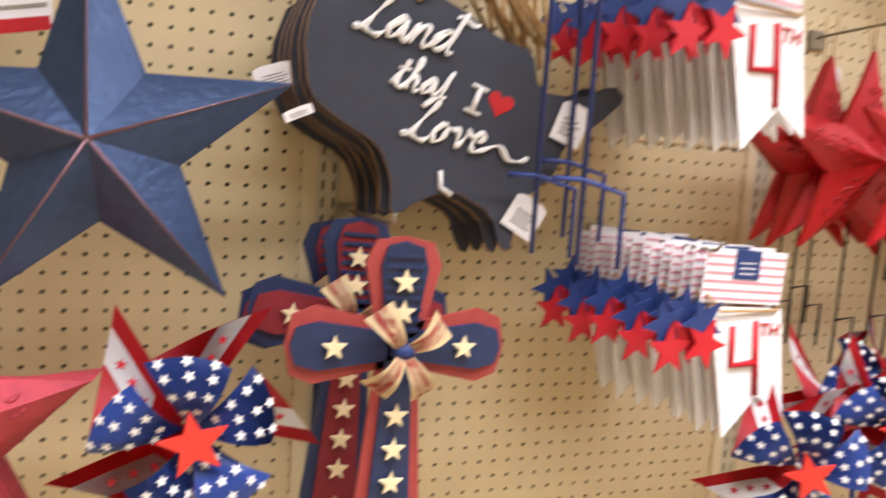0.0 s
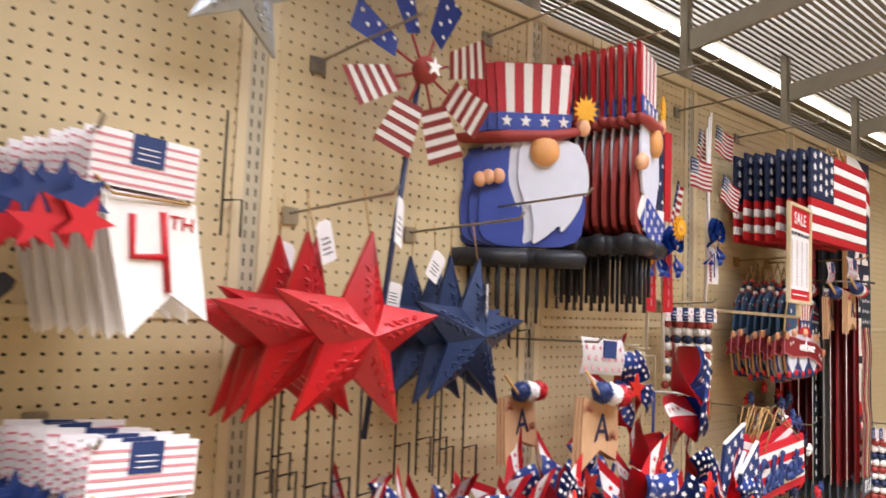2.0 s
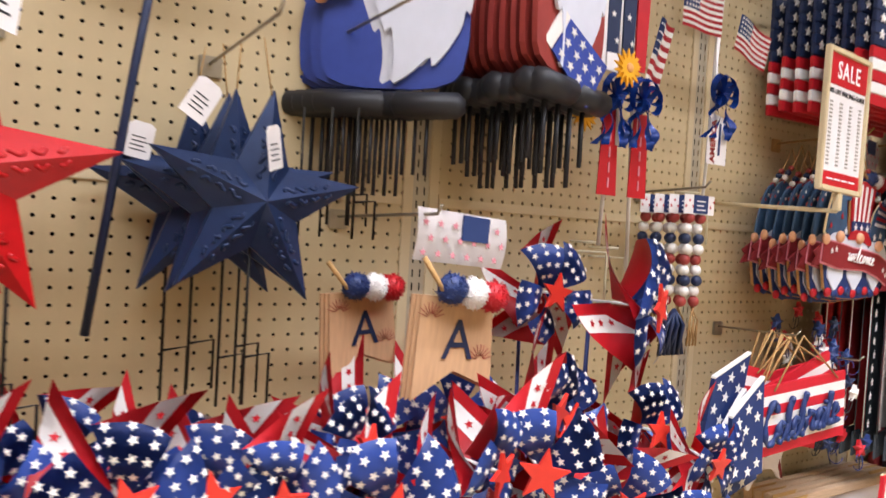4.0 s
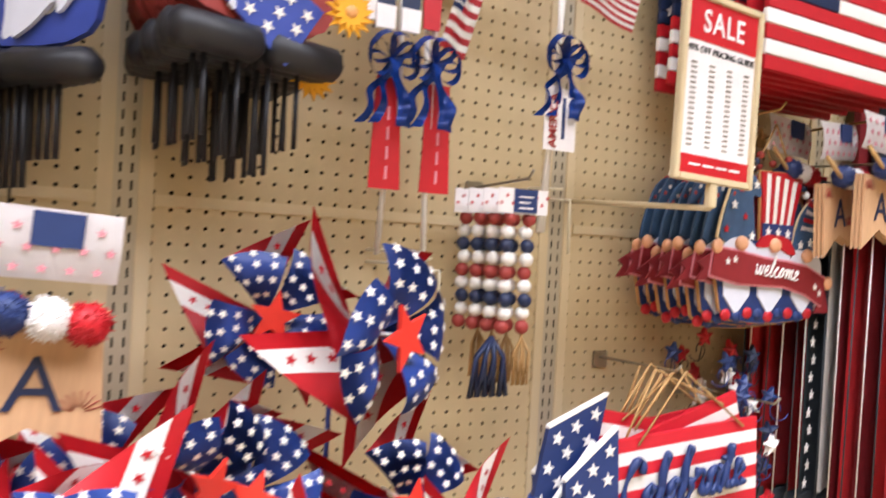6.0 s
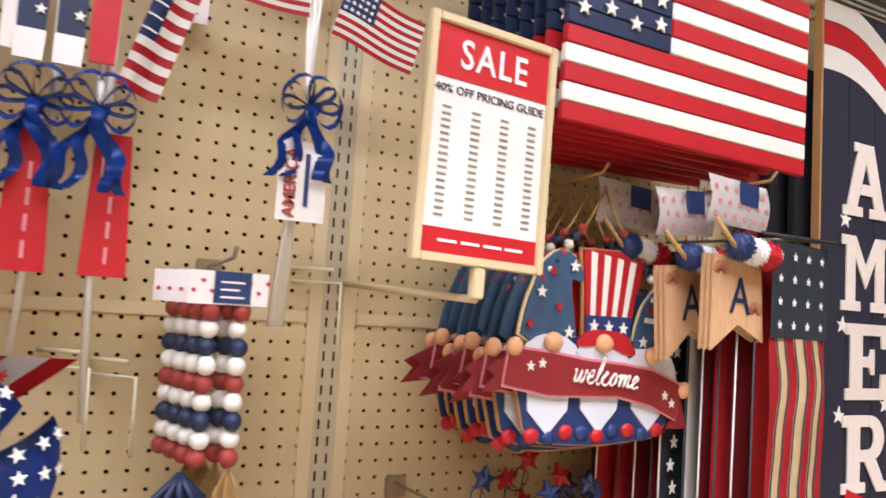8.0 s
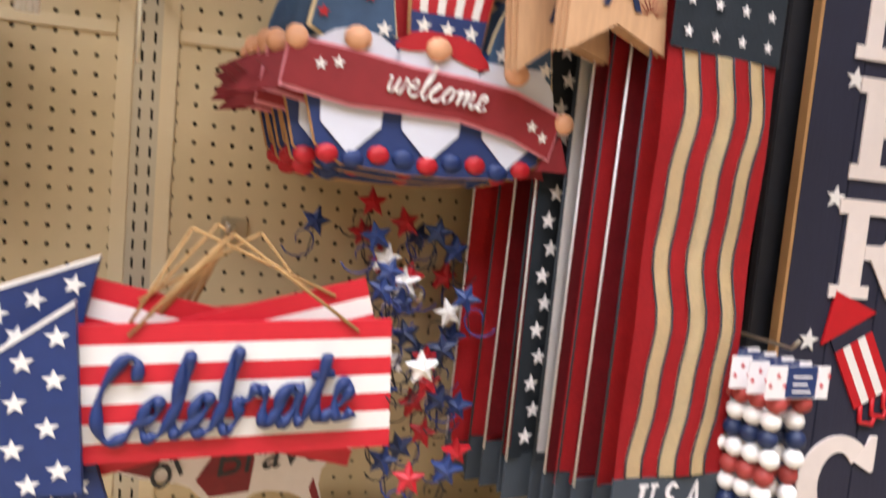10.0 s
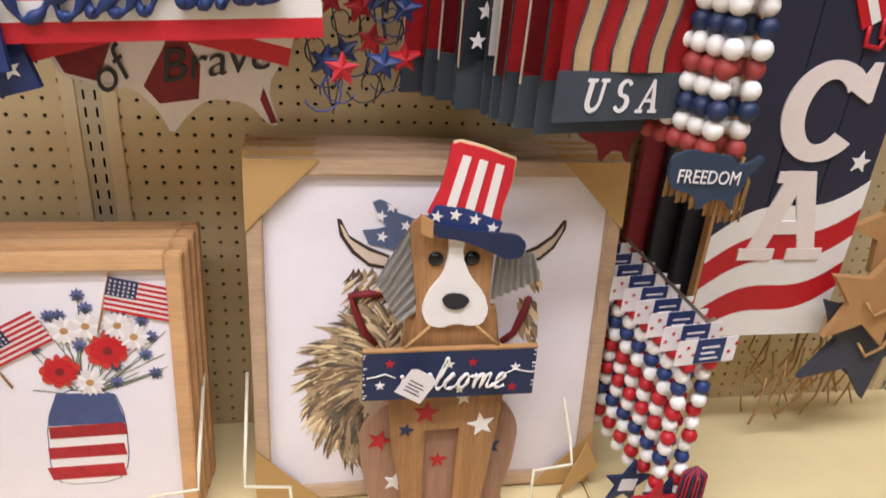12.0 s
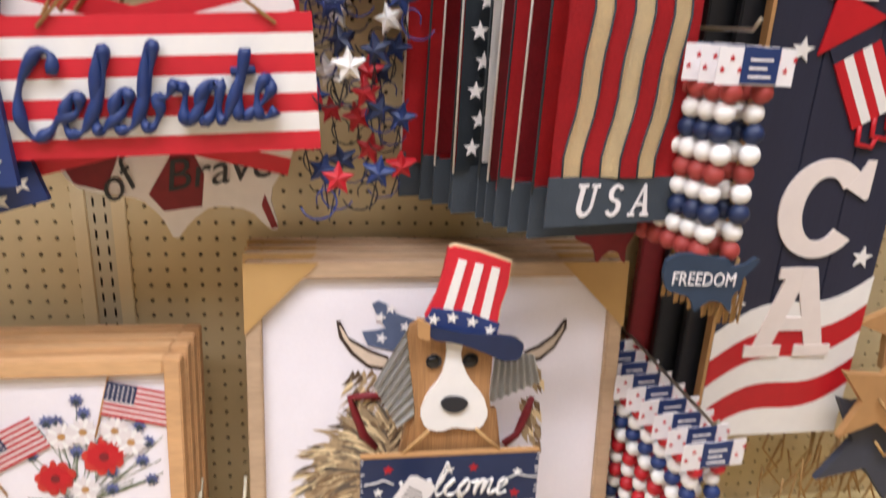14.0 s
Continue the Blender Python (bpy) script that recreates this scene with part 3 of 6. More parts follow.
# ---- felt banners on header cards ----
def header_card(parent, w, h, depth_tilt=0.0):
    part("header_card", slab([(-w / 2, 0), (w / 2, 0), (w / 2, h), (-w / 2, h)], 0.001), PAPER, parent, "white card with pink stripes")
    for k in range(int(h / 0.011)):
        part("stripe", box(-w / 2 + 0.002, w / 2 - 0.002, -0.0008, 0, 0.004 + k * 0.011, 0.007 + k * 0.011), PINKP, parent)
    part("blue_label", box(-0.02, 0.022, -0.0016, 0, h * 0.45, h), LABEL, parent, "blue printed label")
    for k in range(3):
        part("print", box(-0.012, 0.014, -0.0022, -0.0016, h * 0.55 + k * h * 0.1, h * 0.57 + k * h * 0.1), PAPER, parent)


def felt_banner(m, starry):
    b = thing("felt_banner", "white felt pennant banner with red 4TH under a header card", "banner", m, group="felt pennant banners")
    header_card(b, 0.135, 0.07)
    pen = [(-0.052, -0.005), (0.068, -0.005), (0.102, -0.155), (0.05, -0.125), (0.0, -0.182)]
    part("pennant", slab(pen, 0.003, -0.004), FELT, b, "white felt swallowtail pennant")
    for st in ([(-0.012, -0.03), (-0.006, -0.082), (0.036, -0.078)], [(0.026, -0.022), (0.044, -0.122)]):
        part("numeral", tube([(px, -0.0052, pz) for px, pz in st], 0.0046, n=6), BRIGHT, b, "red felt numeral stroke")
    writing("TH", 0.026, BRIGHT, b, 0.052, -0.034, y=-0.0055)
    for k, (x, z, mm) in enumerate(((-0.095, -0.012, BLUE), (-0.125, -0.03, BLUE), (-0.09, -0.045, RED), (-0.118, -0.06, RED), (-0.075, -0.022, BLUE), (-0.07, -0.05, BRIGHT))[:6 if starry else 0]):
        part("felt_star", slab(star_pts(x, z, 0.034, 90 + 25 * k), 0.003, -0.008 - 0.003 * k), mm, b, "coloured felt star")
    part("twine", tube([(-0.06, -0.002, 0.01), (-0.04, -0.01, -0.01), (0.06, -0.006, -0.006)], 0.002, n=5), JUTE, b)
    return b


for x, z in ((0.477, 1.52), (0.50, 1.142)):
    for k in range(14):
        felt_banner(pose(x - 0.0045 * k, -0.285 + 0.017 * k, z + 0.004 * math.sin(2.3 * k), 0, 3 - 0.6 * math.sin(1.7 * k) + 2.5 * math.sin(3.3 * k) * (k > 0), 4), k % 3 == 0)
    peg_hook(x - 0.06, z + 0.062, 0.30)


# ---- pinwheels ----
def petal(r):
    """One petal: a red pointed leaf with a white band, folded over so that its blue back curls to the hub."""
    def f(u, v):
        w = max(0.0, (v - 0.5) / 0.5)
        turn = radians(66 * min(1, v / 0.5) - 56 * w ** 1.1)
        a = radians(-10) + turn
        edge = 0.566 / (0.566 * math.cos(turn) + 0.748 * math.sin(turn)) if v <= 0.5 else 0.62 - 0.10 * w
        d = r * (0.05 + 0.95 * u * edge)
        lift = 0.42 * math.sin(0.5 * math.pi * min(1, v / 0.62)) ** 2 * (0.25 + 0.75 * math.sin(math.pi * min(0.8, 0.1 + 0.6 * u)))
        return Vector((d * math.cos(a), -r * (0.04 + lift + 0.05 * w), d * math.sin(a)))

    def prints(name, spots, size, m):
        b3 = bmesh.new()
        for u, v in spots:
            c = f(u, v)
            du, dv = (f(u + 0.02, v) - f(u - 0.02, v)).normalized(), (f(u, v + 0.02) - f(u, v - 0.02)).normalized()
            n = du.cross(dv).normalized()
            n = -n if n.y > 0 else n
            dv = n.cross(du)
            b3.faces.new([b3.verts.new(c + n * 0.0026 + du * x + dv * z) for x, z in star_pts(0, 0, size)])
        return finish(name, b3, m)

    def at_offset(u, off):
        lo, hi = 0.0, 0.5
        for _ in range(24):
            v = 0.5 * (lo + hi)
            p = f(u, v)
            lo, hi = (v, hi) if p.x * math.sin(radians(10)) + p.z * math.cos(radians(10)) < off else (lo, v)
        return lo

    def band(u, v):
        q = 0.38 + 0.62 * u
        return f(q, at_offset(q, r * (0.10 + 0.15 * v))) + Vector((0, -0.0014, 0))

    leaf = surf(f, 10, 24, lambda u, v: 1 if v > 0.5 else 0, t=0.0006)
    strip = surf(band, 10, 3, t=0.0004)
    red = [(q, at_offset(q, 0.175 * r)) for q in (0.5, 0.66, 0.82)]
    blue = [(u, v) for u in (0.3, 0.55, 0.78, 0.95) for v in ((0.62, 0.82) if u < 0.5 else (0.58, 0.74, 0.90))]
    return [finish("petal", leaf, [BRIGHT, PINBLUE]), finish("white_band", strip, WHITE), prints("star_print", red, 0.046 * r, RED), prints("star_print", blue, 0.044 * r, WHITE)]


PW = {}


def pinwheel(x, y, z, r, rot=0.0, yaw=0.0, tilt=0.0, stick=0.5):
    r *= 1.26
    key = round(r, 3)
    if key not in PW:
        PW[key] = petal(r)
    p = thing("pinwheel", "red and blue star-printed plastic pinwheel on a stick", "pinwheel", pose(x, y, z, tilt, 0, yaw), group="star-printed pinwheels")
    for k in range(5):
        o = part("petal", PW[key][0], None, p)
        part("white_band", PW[key][1], None, o)
        for q in PW[key][2:]:
            tagged(part("star_print", q, None, o), kind="stuff")
        o.rotation_euler = (0, radians(rot + 72 * k + 9 * math.sin(3.1 * k + rot)), radians(5 * math.sin(2.3 * k + rot)))
    part("hub_star", slab(star_pts(0, 0, r * 0.24, 90 + rot), 0.006, -r * 0.52), HUB, p, "orange-red plastic star hub")
    part("hub_pin", tube([(0, -r * 0.48, 0), (0, 0.17 * r, 0)], 0.003), WHITE, p)
    part("stick", tube([(0, 0.17 * r, 0), (0, 0.17 * r + 0.006, -stick)], 0.004), WIREB, p)
    return p


PINBLUE = mat("pinwheel_blue", "2b4690", 0.35, var=0.12)
HUB = mat("hub_red", "d8382c", 0.35, var=0.1)
rng = random.Random(4)
pinwheel(-0.178, -0.23, 1.0, 0.12, 10, 5)
pinwheel(1.80, -0.22, 1.20, 0.15, 20, 28)
for x, y, z, r in ((0.60, -0.30, 0.93, 0.11), (0.72, -0.33, 0.99, 0.10), (0.84, -0.27, 1.0, 0.11), (0.98, -0.30, 1.0, 0.115), (1.10, -0.30, 0.99, 0.11), (1.20, -0.20, 0.95, 0.11), (1.30, -0.33, 0.96, 0.13), (1.42, -0.24, 0.93, 0.12), (1.545, -0.33, 0.985, 0.13), (1.66, -0.22, 1.0, 0.12), (1.76, -0.30, 0.90, 0.12), (1.87, -0.22, 0.97, 0.12), (1.97, -0.28, 0.93, 0.11), (1.70, -0.12, 1.21, 0.12), (1.45, -0.33, 0.83, 0.13), (1.66, -0.33, 0.80, 0.12), (1.0, -0.3, 0.84, 0.12), (1.2, -0.32, 0.82, 0.12), (1.9, -0.33, 0.82, 0.11), (0.78, -0.16, 0.98, 0.11), (0.91, -0.15, 1.0, 0.11), (1.04, -0.15, 0.97, 0.11), (1.16, -0.33, 1.0, 0.10), (1.36, -0.14, 0.99, 0.12), (1.50, -0.14, 1.0, 0.12), (1.58, -0.25, 1.05, 0.12), (1.24, -0.30, 1.02, 0.10), (1.41, -0.34, 1.0, 0.11)):
    pinwheel(x, y, z, r, rng.uniform(0, 72), rng.uniform(-30, 30), rng.uniform(-12, 12), z - DECK - 0.02)

# ---- wind spinner on a blue pole ----
sp = thing("wind_spinner", "flag-striped metal wind spinner on a blue pole", "wind spinner", pose(1.059, -0.11, 1.859))
part("ball", ball((0, -0.012, 0), 0.028), BRICK, sp)
part("star", slab(star_pts(0, 0, 0.02), 0.004, -0.042), WHITE, sp)
for k in range(8):
    blue = k in (1, 2, 3)
    a = radians(22 + 45 * k)
    d, n = Vector((math.cos(a), 0, math.sin(a))), Vector((-math.sin(a), 0, math.cos(a)))
    r0, r1 = 0.075, 0.185
    bm = surf(lambda u, v: d * (r0 + (r1 - r0) * u) + n * (0.026 + 0.014 * u) * (2 * v - 1) + Vector((0, -0.02 * (v - 0.5) - 0.006, 0)), 9, 4, (lambda u, v: 0) if blue else (lambda u, v: int(u * 9) % 2), t=0.001)
    part("blade", bm, [ROYAL, WHITE] if blue else [BRICK, WHITE], sp)
    if blue:
        for q in range(5):
            c = d * (r0 + 0.015 + 0.021 * q) + n * (0.009 if q % 2 else -0.009)
            part("star", slab(star_pts(c.x, c.z, 0.006), 0.001, -0.013), WHITE, sp)
    part("spoke", tube([(0, -0.006, 0), tuple(d * r0)], 0.003, n=5), BRICK, sp)
part("pole", tube([(0, 0.006, 0), (-0.05, 0.006, -0.35), (-0.096, 0.008, -0.715)], 0.006), NAVY, sp)


# ---- gnome wind chimes ----
def gnome(m, coat, front=True):
    g = thing("gnome_chime", "painted flat metal gnome wind chime in a striped top hat", "wind chime", m, group="gnome wind chimes")
    part("coat", slab(round_loop([(-0.15, -0.21), (0.14, -0.21), (0.165, -0.1), (0.13, 0.05), (-0.12, 0.05), (-0.165, -0.1)], 2), 0.01, 0.0), coat, g)
    part("shoe", tube([(-0.165, -0.004, -0.238), (-0.155, -0.006, -0.238), (-0.02, -0.006, -0.238), (-0.004, -0.004, -0.238)], [0.012, 0.024, 0.024, 0.012], n=10), BLACK, g)
    part("shoe", tube([(0.002, -0.004, -0.238), (0.015, -0.006, -0.238), (0.145, -0.006, -0.238), (0.16, -0.004, -0.238)], [0.012, 0.024, 0.024, 0.012], n=10), BLACK, g)
    part("hat", slab([(-0.105, 0.09), (0.10, 0.09), (0.118, 0.26), (-0.125, 0.262)], 0.01, -0.004), RED, g, "red and white striped crown")
    for k in range(4) if front or coat is BRICK else ():
        x = -0.085 + k * 0.052
        part("hat_stripe", slab([(x, 0.125), (x + 0.024, 0.125), (x + 0.026 + 0.005 * (k - 1.5), 0.259), (x - 0.002 + 0.005 * (k - 1.5), 0.259)], 0.002, -0.0055), WHITE, g)
    part("hat_band", slab([(-0.112, 0.085), (0.108, 0.085), (0.112, 0.13), (-0.114, 0.13)], 0.004, -0.008), ROYAL, g, "blue star band")
    part("brim", tube([(-0.165, -0.01, 0.065), (-0.08, -0.014, 0.068), (0.06, -0.014, 0.072), (0.15, -0.01, 0.09)], [0.011, 0.015, 0.015, 0.01], n=8), BRICK, g, "rolled red brim")
    if front or coat is BRICK:
        for k in range(4):
            part("star", slab(star_pts(-0.085 + 0.057 * k, 0.108, 0.017), 0.002, -0.0105), WHITE, g)
    beard = [(-0.094, 0.05), (-0.1, -0.045), (-0.078, -0.085), (-0.062, -0.113), (-0.046, -0.1), (-0.033, -0.158), (-0.042, -0.206), (0.007, -0.186), (0.062, -0.15), (0.066, -0.174), (0.106, -0.142), (0.14, -0.101), (0.147, -0.069), (0.16, -0.081), (0.169, -0.04), (0.16, 0.01), (0.12, 0.062), (-0.06, 0.066)]
    beard = [(x * 0.8 + 0.032, z) if coat is ROYAL else (x - 0.03, z) for x, z in beard]
    part("beard", slab(round_loop(beard), 0.006, -0.009), BEARD, g, "white beard with a ragged lower edge")
    if front:
        part("nose", ball((0.03, -0.016, 0.032), 0.043, squash=(1.05, 0.4, 0.92)), ORANGE, g)
    for x, z in ((-0.135, -0.038), (-0.105, -0.035), (-0.16, -0.045)) if front else ():
        part("finger", ball((x, -0.012, z), 0.02, squash=(1, 0.6, 1), u=10, v=6), SKIN, g)
    if front:
        part("hand", ball((0.145, -0.012, 0.095), 0.022, squash=(1, 0.6, 1), u=10, v=6), SKIN, g)
    if front:
        part("sunflower", slab(star_pts(0.15, 0.14, 0.04, 90, 0.6, 13), 0.004, -0.018), YELLOW, g, "yellow sunflower")
    for k in range(4):
        x = -0.10 + k * 0.06
        part("chime_tube", tube([(x, 0.004, -0.26), (x, 0.004, -0.36 - 0.02 * (k % 3))], 0.0045), BLACK, g)
    part("hanger", tube([(0, 0.005, 0.255), (0, 0.005, 0.33)], 0.0012, n=4), JUTE, g)
    return g


for k in range(5):
    gnome(pose(1.388 - 0.010 * k, -0.122 + 0.020 * k, 1.722, 0, 0, -40) @ Matrix.Diagonal((0.76, 1, 0.9, 1)), ROYAL, k == 0)
for k in range(10):
    gnome(pose(1.655 - 0.004 * k, -0.245 + 0.023 * k, 1.775, 0, 1.5 * math.sin(2 * k), 20) @ Matrix.Diagonal((0.72, 1, 0.95, 1)), BRICK, k == 0)
# a blue star flag held by the front gnome of the second row
fl = thing("star_flag", "blue cloth star flag fixed across a red gnome", "flag", pose(1.66, -0.262, 1.60, 0, 35, 8))
part("cloth", slab([(-0.06, -0.035), (0.06, -0.045), (0.055, 0.045), (-0.06, 0.035)], 0.003), ROYAL, fl)
for i in range(4):
    for j in range(3):
        part("star", slab(star_pts(-0.042 + 0.028 * i, -0.024 + 0.024 * j, 0.009), 0.001, -0.0015), WHITE, fl)
part("white_strip", slab([(-0.085, -0.035), (-0.063, -0.035), (-0.063, 0.036), (-0.085, 0.036)], 0.003), WHITE, fl)
sf = thing("sunflower", "small yellow felt sunflower on a gnome chime", "flower", pose(1.757, -0.275, 1.605))
part("petal_ring", slab(star_pts(0, 0, 0.033, 90, 0.62, 14), 0.003, 0.0), YELLOW, sf)
part("petal_ring", slab(star_pts(0, 0, 0.026, 77, 0.62, 14), 0.003, -0.004), YELLOW, sf)
part("eye", ball((0, -0.004, 0), 0.008, squash=(1, 0.4, 1)), ORANGE, sf)
copy_thing(sf, pose(1.735, -0.2, 1.535, 0, 20, 0))
for x, z in ((1.345, 2.04), (1.655, 2.06), (1.9, 2.05), (2.2, 2.04), (2.6, 2.03)):
    peg_hook(x, z, 0.30)
for x, y, z, h in ((0.79, -0.10, 1.27, 0.24), (0.82, -0.14, 1.27, 0.26), (0.845, -0.18, 1.27, 0.24), (0.87, -0.22, 1.26, 0.25), (0.775, -0.05, 1.28, 0.26), (0.80, -0.06, 1.28, 0.22), (1.07, -0.06, 1.30, 0.26), (1.10, -0.09, 1.30, 0.24), (1.135, -0.12, 1.29, 0.25), (1.16, -0.16, 1.29, 0.24), (1.18, -0.05, 1.30, 0.26), (1.26, -0.08, 1.49, 0.20), (1.29, -0.12, 1.49, 0.18), (1.32, -0.15, 1.49, 0.20), (1.35, -0.06, 1.49, 0.18), (0.70, -0.02, 1.72, 0.22)):
    u_stake(x, y, z, h)
tag_card(2.03, -0.03, 1.79, 0.07, 0.06)


# ---- hand flags ----
def cloth_flag(parent, x, z, w, h, y=0.0, rot=0.0, wave=0.006, name="flag"):
    c, s = math.cos(radians(rot)), math.sin(radians(rot))
    pick = lambda u, v: 2 if (u < 0.42 and v > 0.46) else (0 if int(v * 13) % 2 == 0 else 1)
    fn = lambda u, v: Vector((x + (u * w) * c - (v * h) * s, y - wave * math.sin(5 * u + 1), z + (u * w) * s + (v * h) * c))
    o = part(name, surf(fn, 12, 13, pick, t=0.0008), [RED, WHITE, BLUE], parent, "striped cloth flag")
    for i in range(5):
        for j in range(4):
            p = fn(0.05 + 0.075 * i, 0.53 + 0.125 * j)
            part("star", slab(star_pts(p.x, p.z, min(w, h) * 0.045), 0.0006, p.y - 0.0022), WHITE, o)
    return o


def bow(parent, x, z, y, s=1.0):
    for a in (20, 60, 120, 160, 200, 340):
        d = Vector((math.cos(radians(a)), 0, math.sin(radians(a))))
        n = Vector((-d.z, 0, d.x))
        pts = [Vector((x, y, z)) + s * (d * 0.045 * math.sin(t) * 0.9 + n * 0.018 * math.sin(2 * t) + Vector((0, -0.012 * math.sin(t), 0))) for t in [math.pi * i / 10 for i in range(11)]]
        part("ribbon_loop", surf(lambda u, v: pts[round(u * 10)] + Vector((0, 0.014 * s * (v - 0.5), 0.009 * (v - 0.5))), 10, 2, t=0.0006), FOIL, parent, "shiny blue ribbon loop")
    for k, dx in enumerate((-0.05, -0.025, 0.02, 0.035)):
        part("ribbon_tail", surf(lambda u, v: Vector((x + s * (dx * u + 0.007 * math.sin(9 * u + k) + 0.014 * (v - 0.5)), y - 0.006 - 0.0018 * k - s * (0.008 * math.sin(11 * u + 2 * k) + 0.010 * (v - 0.5) * math.sin(7 * u + k)), z - s * 0.10 * u)), 14, 2, t=0.0006), FOIL, parent, "curled blue ribbon tail")


fb = thing("flag_bunch", "bunch of small stick flags tied with blue ribbon", "stick flags", pose(2.19, -0.12, 1.6), group="stick flag bunches")
for k, (x, z) in enumerate(((-0.02, 0.36), (0.0, 0.40), (0.02, 0.42), (0.005, 0.30))):
    part("stick", tube([(-0.028 + 0.006 * k, 0.003 * k, -0.25), (0, 0.003 * k, 0.05), (x, 0.003 * k, z)], 0.0035), WHITE, fb, "white plastic stick")
cloth_flag(fb, -0.145, 0.165, 0.135, 0.085, -0.014)
cloth_flag(fb, 0.02, 0.30, 0.125, 0.082, 0.0, -8)
cloth_flag(fb, 0.018, 0.145, 0.125, 0.082, -0.02, -14)
cloth_flag(fb, -0.05, 0.27, 0.07, 0.09, 0.02, -10)
bow(fb, 0.0, 0.045, -0.012)
part("hang_tag", slab([(-0.035, -0.11), (0.03, -0.11), (0.03, -0.01), (-0.02, 0.0), (-0.035, -0.01)], 0.001, -0.014), PAPER, fb, "white paper hang tag")
writing("AMERICA", 0.022, BRICK, fb, -0.018, -0.06, y=-0.016, rot=90, bold=0.0004)
part("print", box(0.0, 0.006, -0.016, -0.0152, -0.09, -0.02), LABEL, fb)
fa = thing("flag_bunch", "bunch of folded blue and striped flags on white sticks", "stick flags", pose(1.905, -0.11, 1.6), group="stick flag bunches")
for k, (xb, zb, xt) in enumerate(((-0.03, -0.30, 0.0), (0.05, -0.37, 0.025), (0.045, -0.1, 0.045), (-0.01, -0.1, -0.02))):
    part("stick", tube([(xb, -0.004 * k, zb), (xt, -0.004 * k, 0.30)], 0.0045), WHITE, fa, "white plastic stick")
for k, (x, lean, mm) in enumerate(((-0.055, -4, PAPER), (-0.04, -3, NAVY), (0.0, -2, NAVY), (0.035, 0, RED))):
    bm = slab([(x - 0.016, 0.05), (x + 0.012, 0.05), (x + 0.018, 0.30), (x - 0.02, 0.30)], 0.004, -0.016 - 0.002 * k)
    part("folded_flag", bm, mm, fa)
    if mm is NAVY:
        for j in range(4):
            part("star", slab(star_pts(x + 0.006 * (-1) ** j, 0.10 + 0.05 * j, 0.007), 0.001, -0.0185 - 0.002 * k), WHITE, fa)
        part("white_end", slab([(x - 0.018, 0.04), (x + 0.012, 0.04), (x + 0.014, 0.075), (x - 0.018, 0.075)], 0.006, -0.019 - 0.002 * k), PAPER, fa)
cloth_flag(fa, 0.05, 0.03, 0.05, 0.15, -0.012, -16)
for dx in (-0.03, 0.035):
    bow(fa, dx, -0.005, -0.02 - 0.01 * (dx > 0))
for x in (-0.055, 0.03):
    part("red_tag", slab([(x, -0.20), (x + 0.052, -0.20), (x + 0.045, -0.03), (x + 0.006, -0.03)], 0.002, -0.012), BRIGHT, fa, "red printed card")
    for j in range(4):
        part("print", box(x + 0.0255, x + 0.0295, -0.0135, -0.012, -0.185 + 0.03 * j, -0.165 + 0.03 * j), PINKP, fa)
for x, z in ((1.985, 1.275), (2.25, 1.415), (1.93, 1.285)):
    w = thing("price_hook", "white wire scan hook with a hanging end", "peg hook", pose(x, -0.02, z), group="white scan hooks")
    part("wire", tube([(-0.03, 0.02, 0.0), (0.03, -0.03, 0.0), (0.032, -0.03, -0.10)], 0.0028), WIREW, w)
    part("wire", tube([(-0.03, 0.02, 0.02), (0.02, -0.02, 0.02)], 0.0028), WIREW, w)


# ---- bead garlands ----
def bead_garland(m, cols, rows, r, tassel, order=(0, 1, 2, 1), header=True, bright=False):
    g = thing("bead_garland", "red white and blue wooden bead garland with jute tassel", "bead garland", m, group="wooden bead garlands")
    mats = (RED, WHITE, BLUE) if bright else (BRICK, WHITE, NAVY)
    for i in range(cols):
        for j in range(rows):
            part("bead", BEADS[(r, mats[order[j % len(order)]].name)] if (r, mats[order[j % len(order)]].name) in BEADS else make_bead(r, mats[order[j % len(order)]]), None, g).location = ((i - (cols - 1) / 2) * r * 3.1 + 0.1 * r * math.sin(3 * j + i), -0.3 * r * math.cos(2 * j + i), -r - j * r * 1.86)
    if header:
        part("header_card", box(-0.047, 0.047, -0.013, -0.0118, -0.004, 0.036), PAPER, g, "white header card with red stars")
        part("blue_label", box(-0.018, 0.026, -0.0145, -0.0132, -0.002, 0.036), LABEL, g)
        for q in range(3):
            part("print", box(-0.01, 0.018 - 0.006 * (q % 2), -0.0152, -0.0146, 0.004 + 0.009 * q, 0.0065 + 0.009 * q), PAPER, g)
        for k in range(6):
            part("star", slab(star_pts(-0.041 + 0.0105 * (k % 3) + (0.066 if k > 2 else 0), 0.012 + 0.012 * (k % 2), 0.004), 0.001, -0.0135), BRIGHT, g)
    for i in range(10 if tassel else 0):
        x = tassel + 0.0032 * (i - 5)
        part("strand", tube([(tassel, 0.001 * i, -2 * r * rows * 0.93), (x, -0.004 + 0.002 * (i % 4), -2 * r * rows * 0.93 - 0.03), (x * 1.02, 0.002 * (i % 3), -2 * r * rows * 0.93 - 0.085)], 0.0016, n=4), JUTE, g)
    return g


BEADS = {}


def make_bead(r, m):
    BEADS[(r, m.name)] = finish("bead", ball((0, 0, 0), r, u=12, v=8), m)
    return BEADS[(r, m.name)]


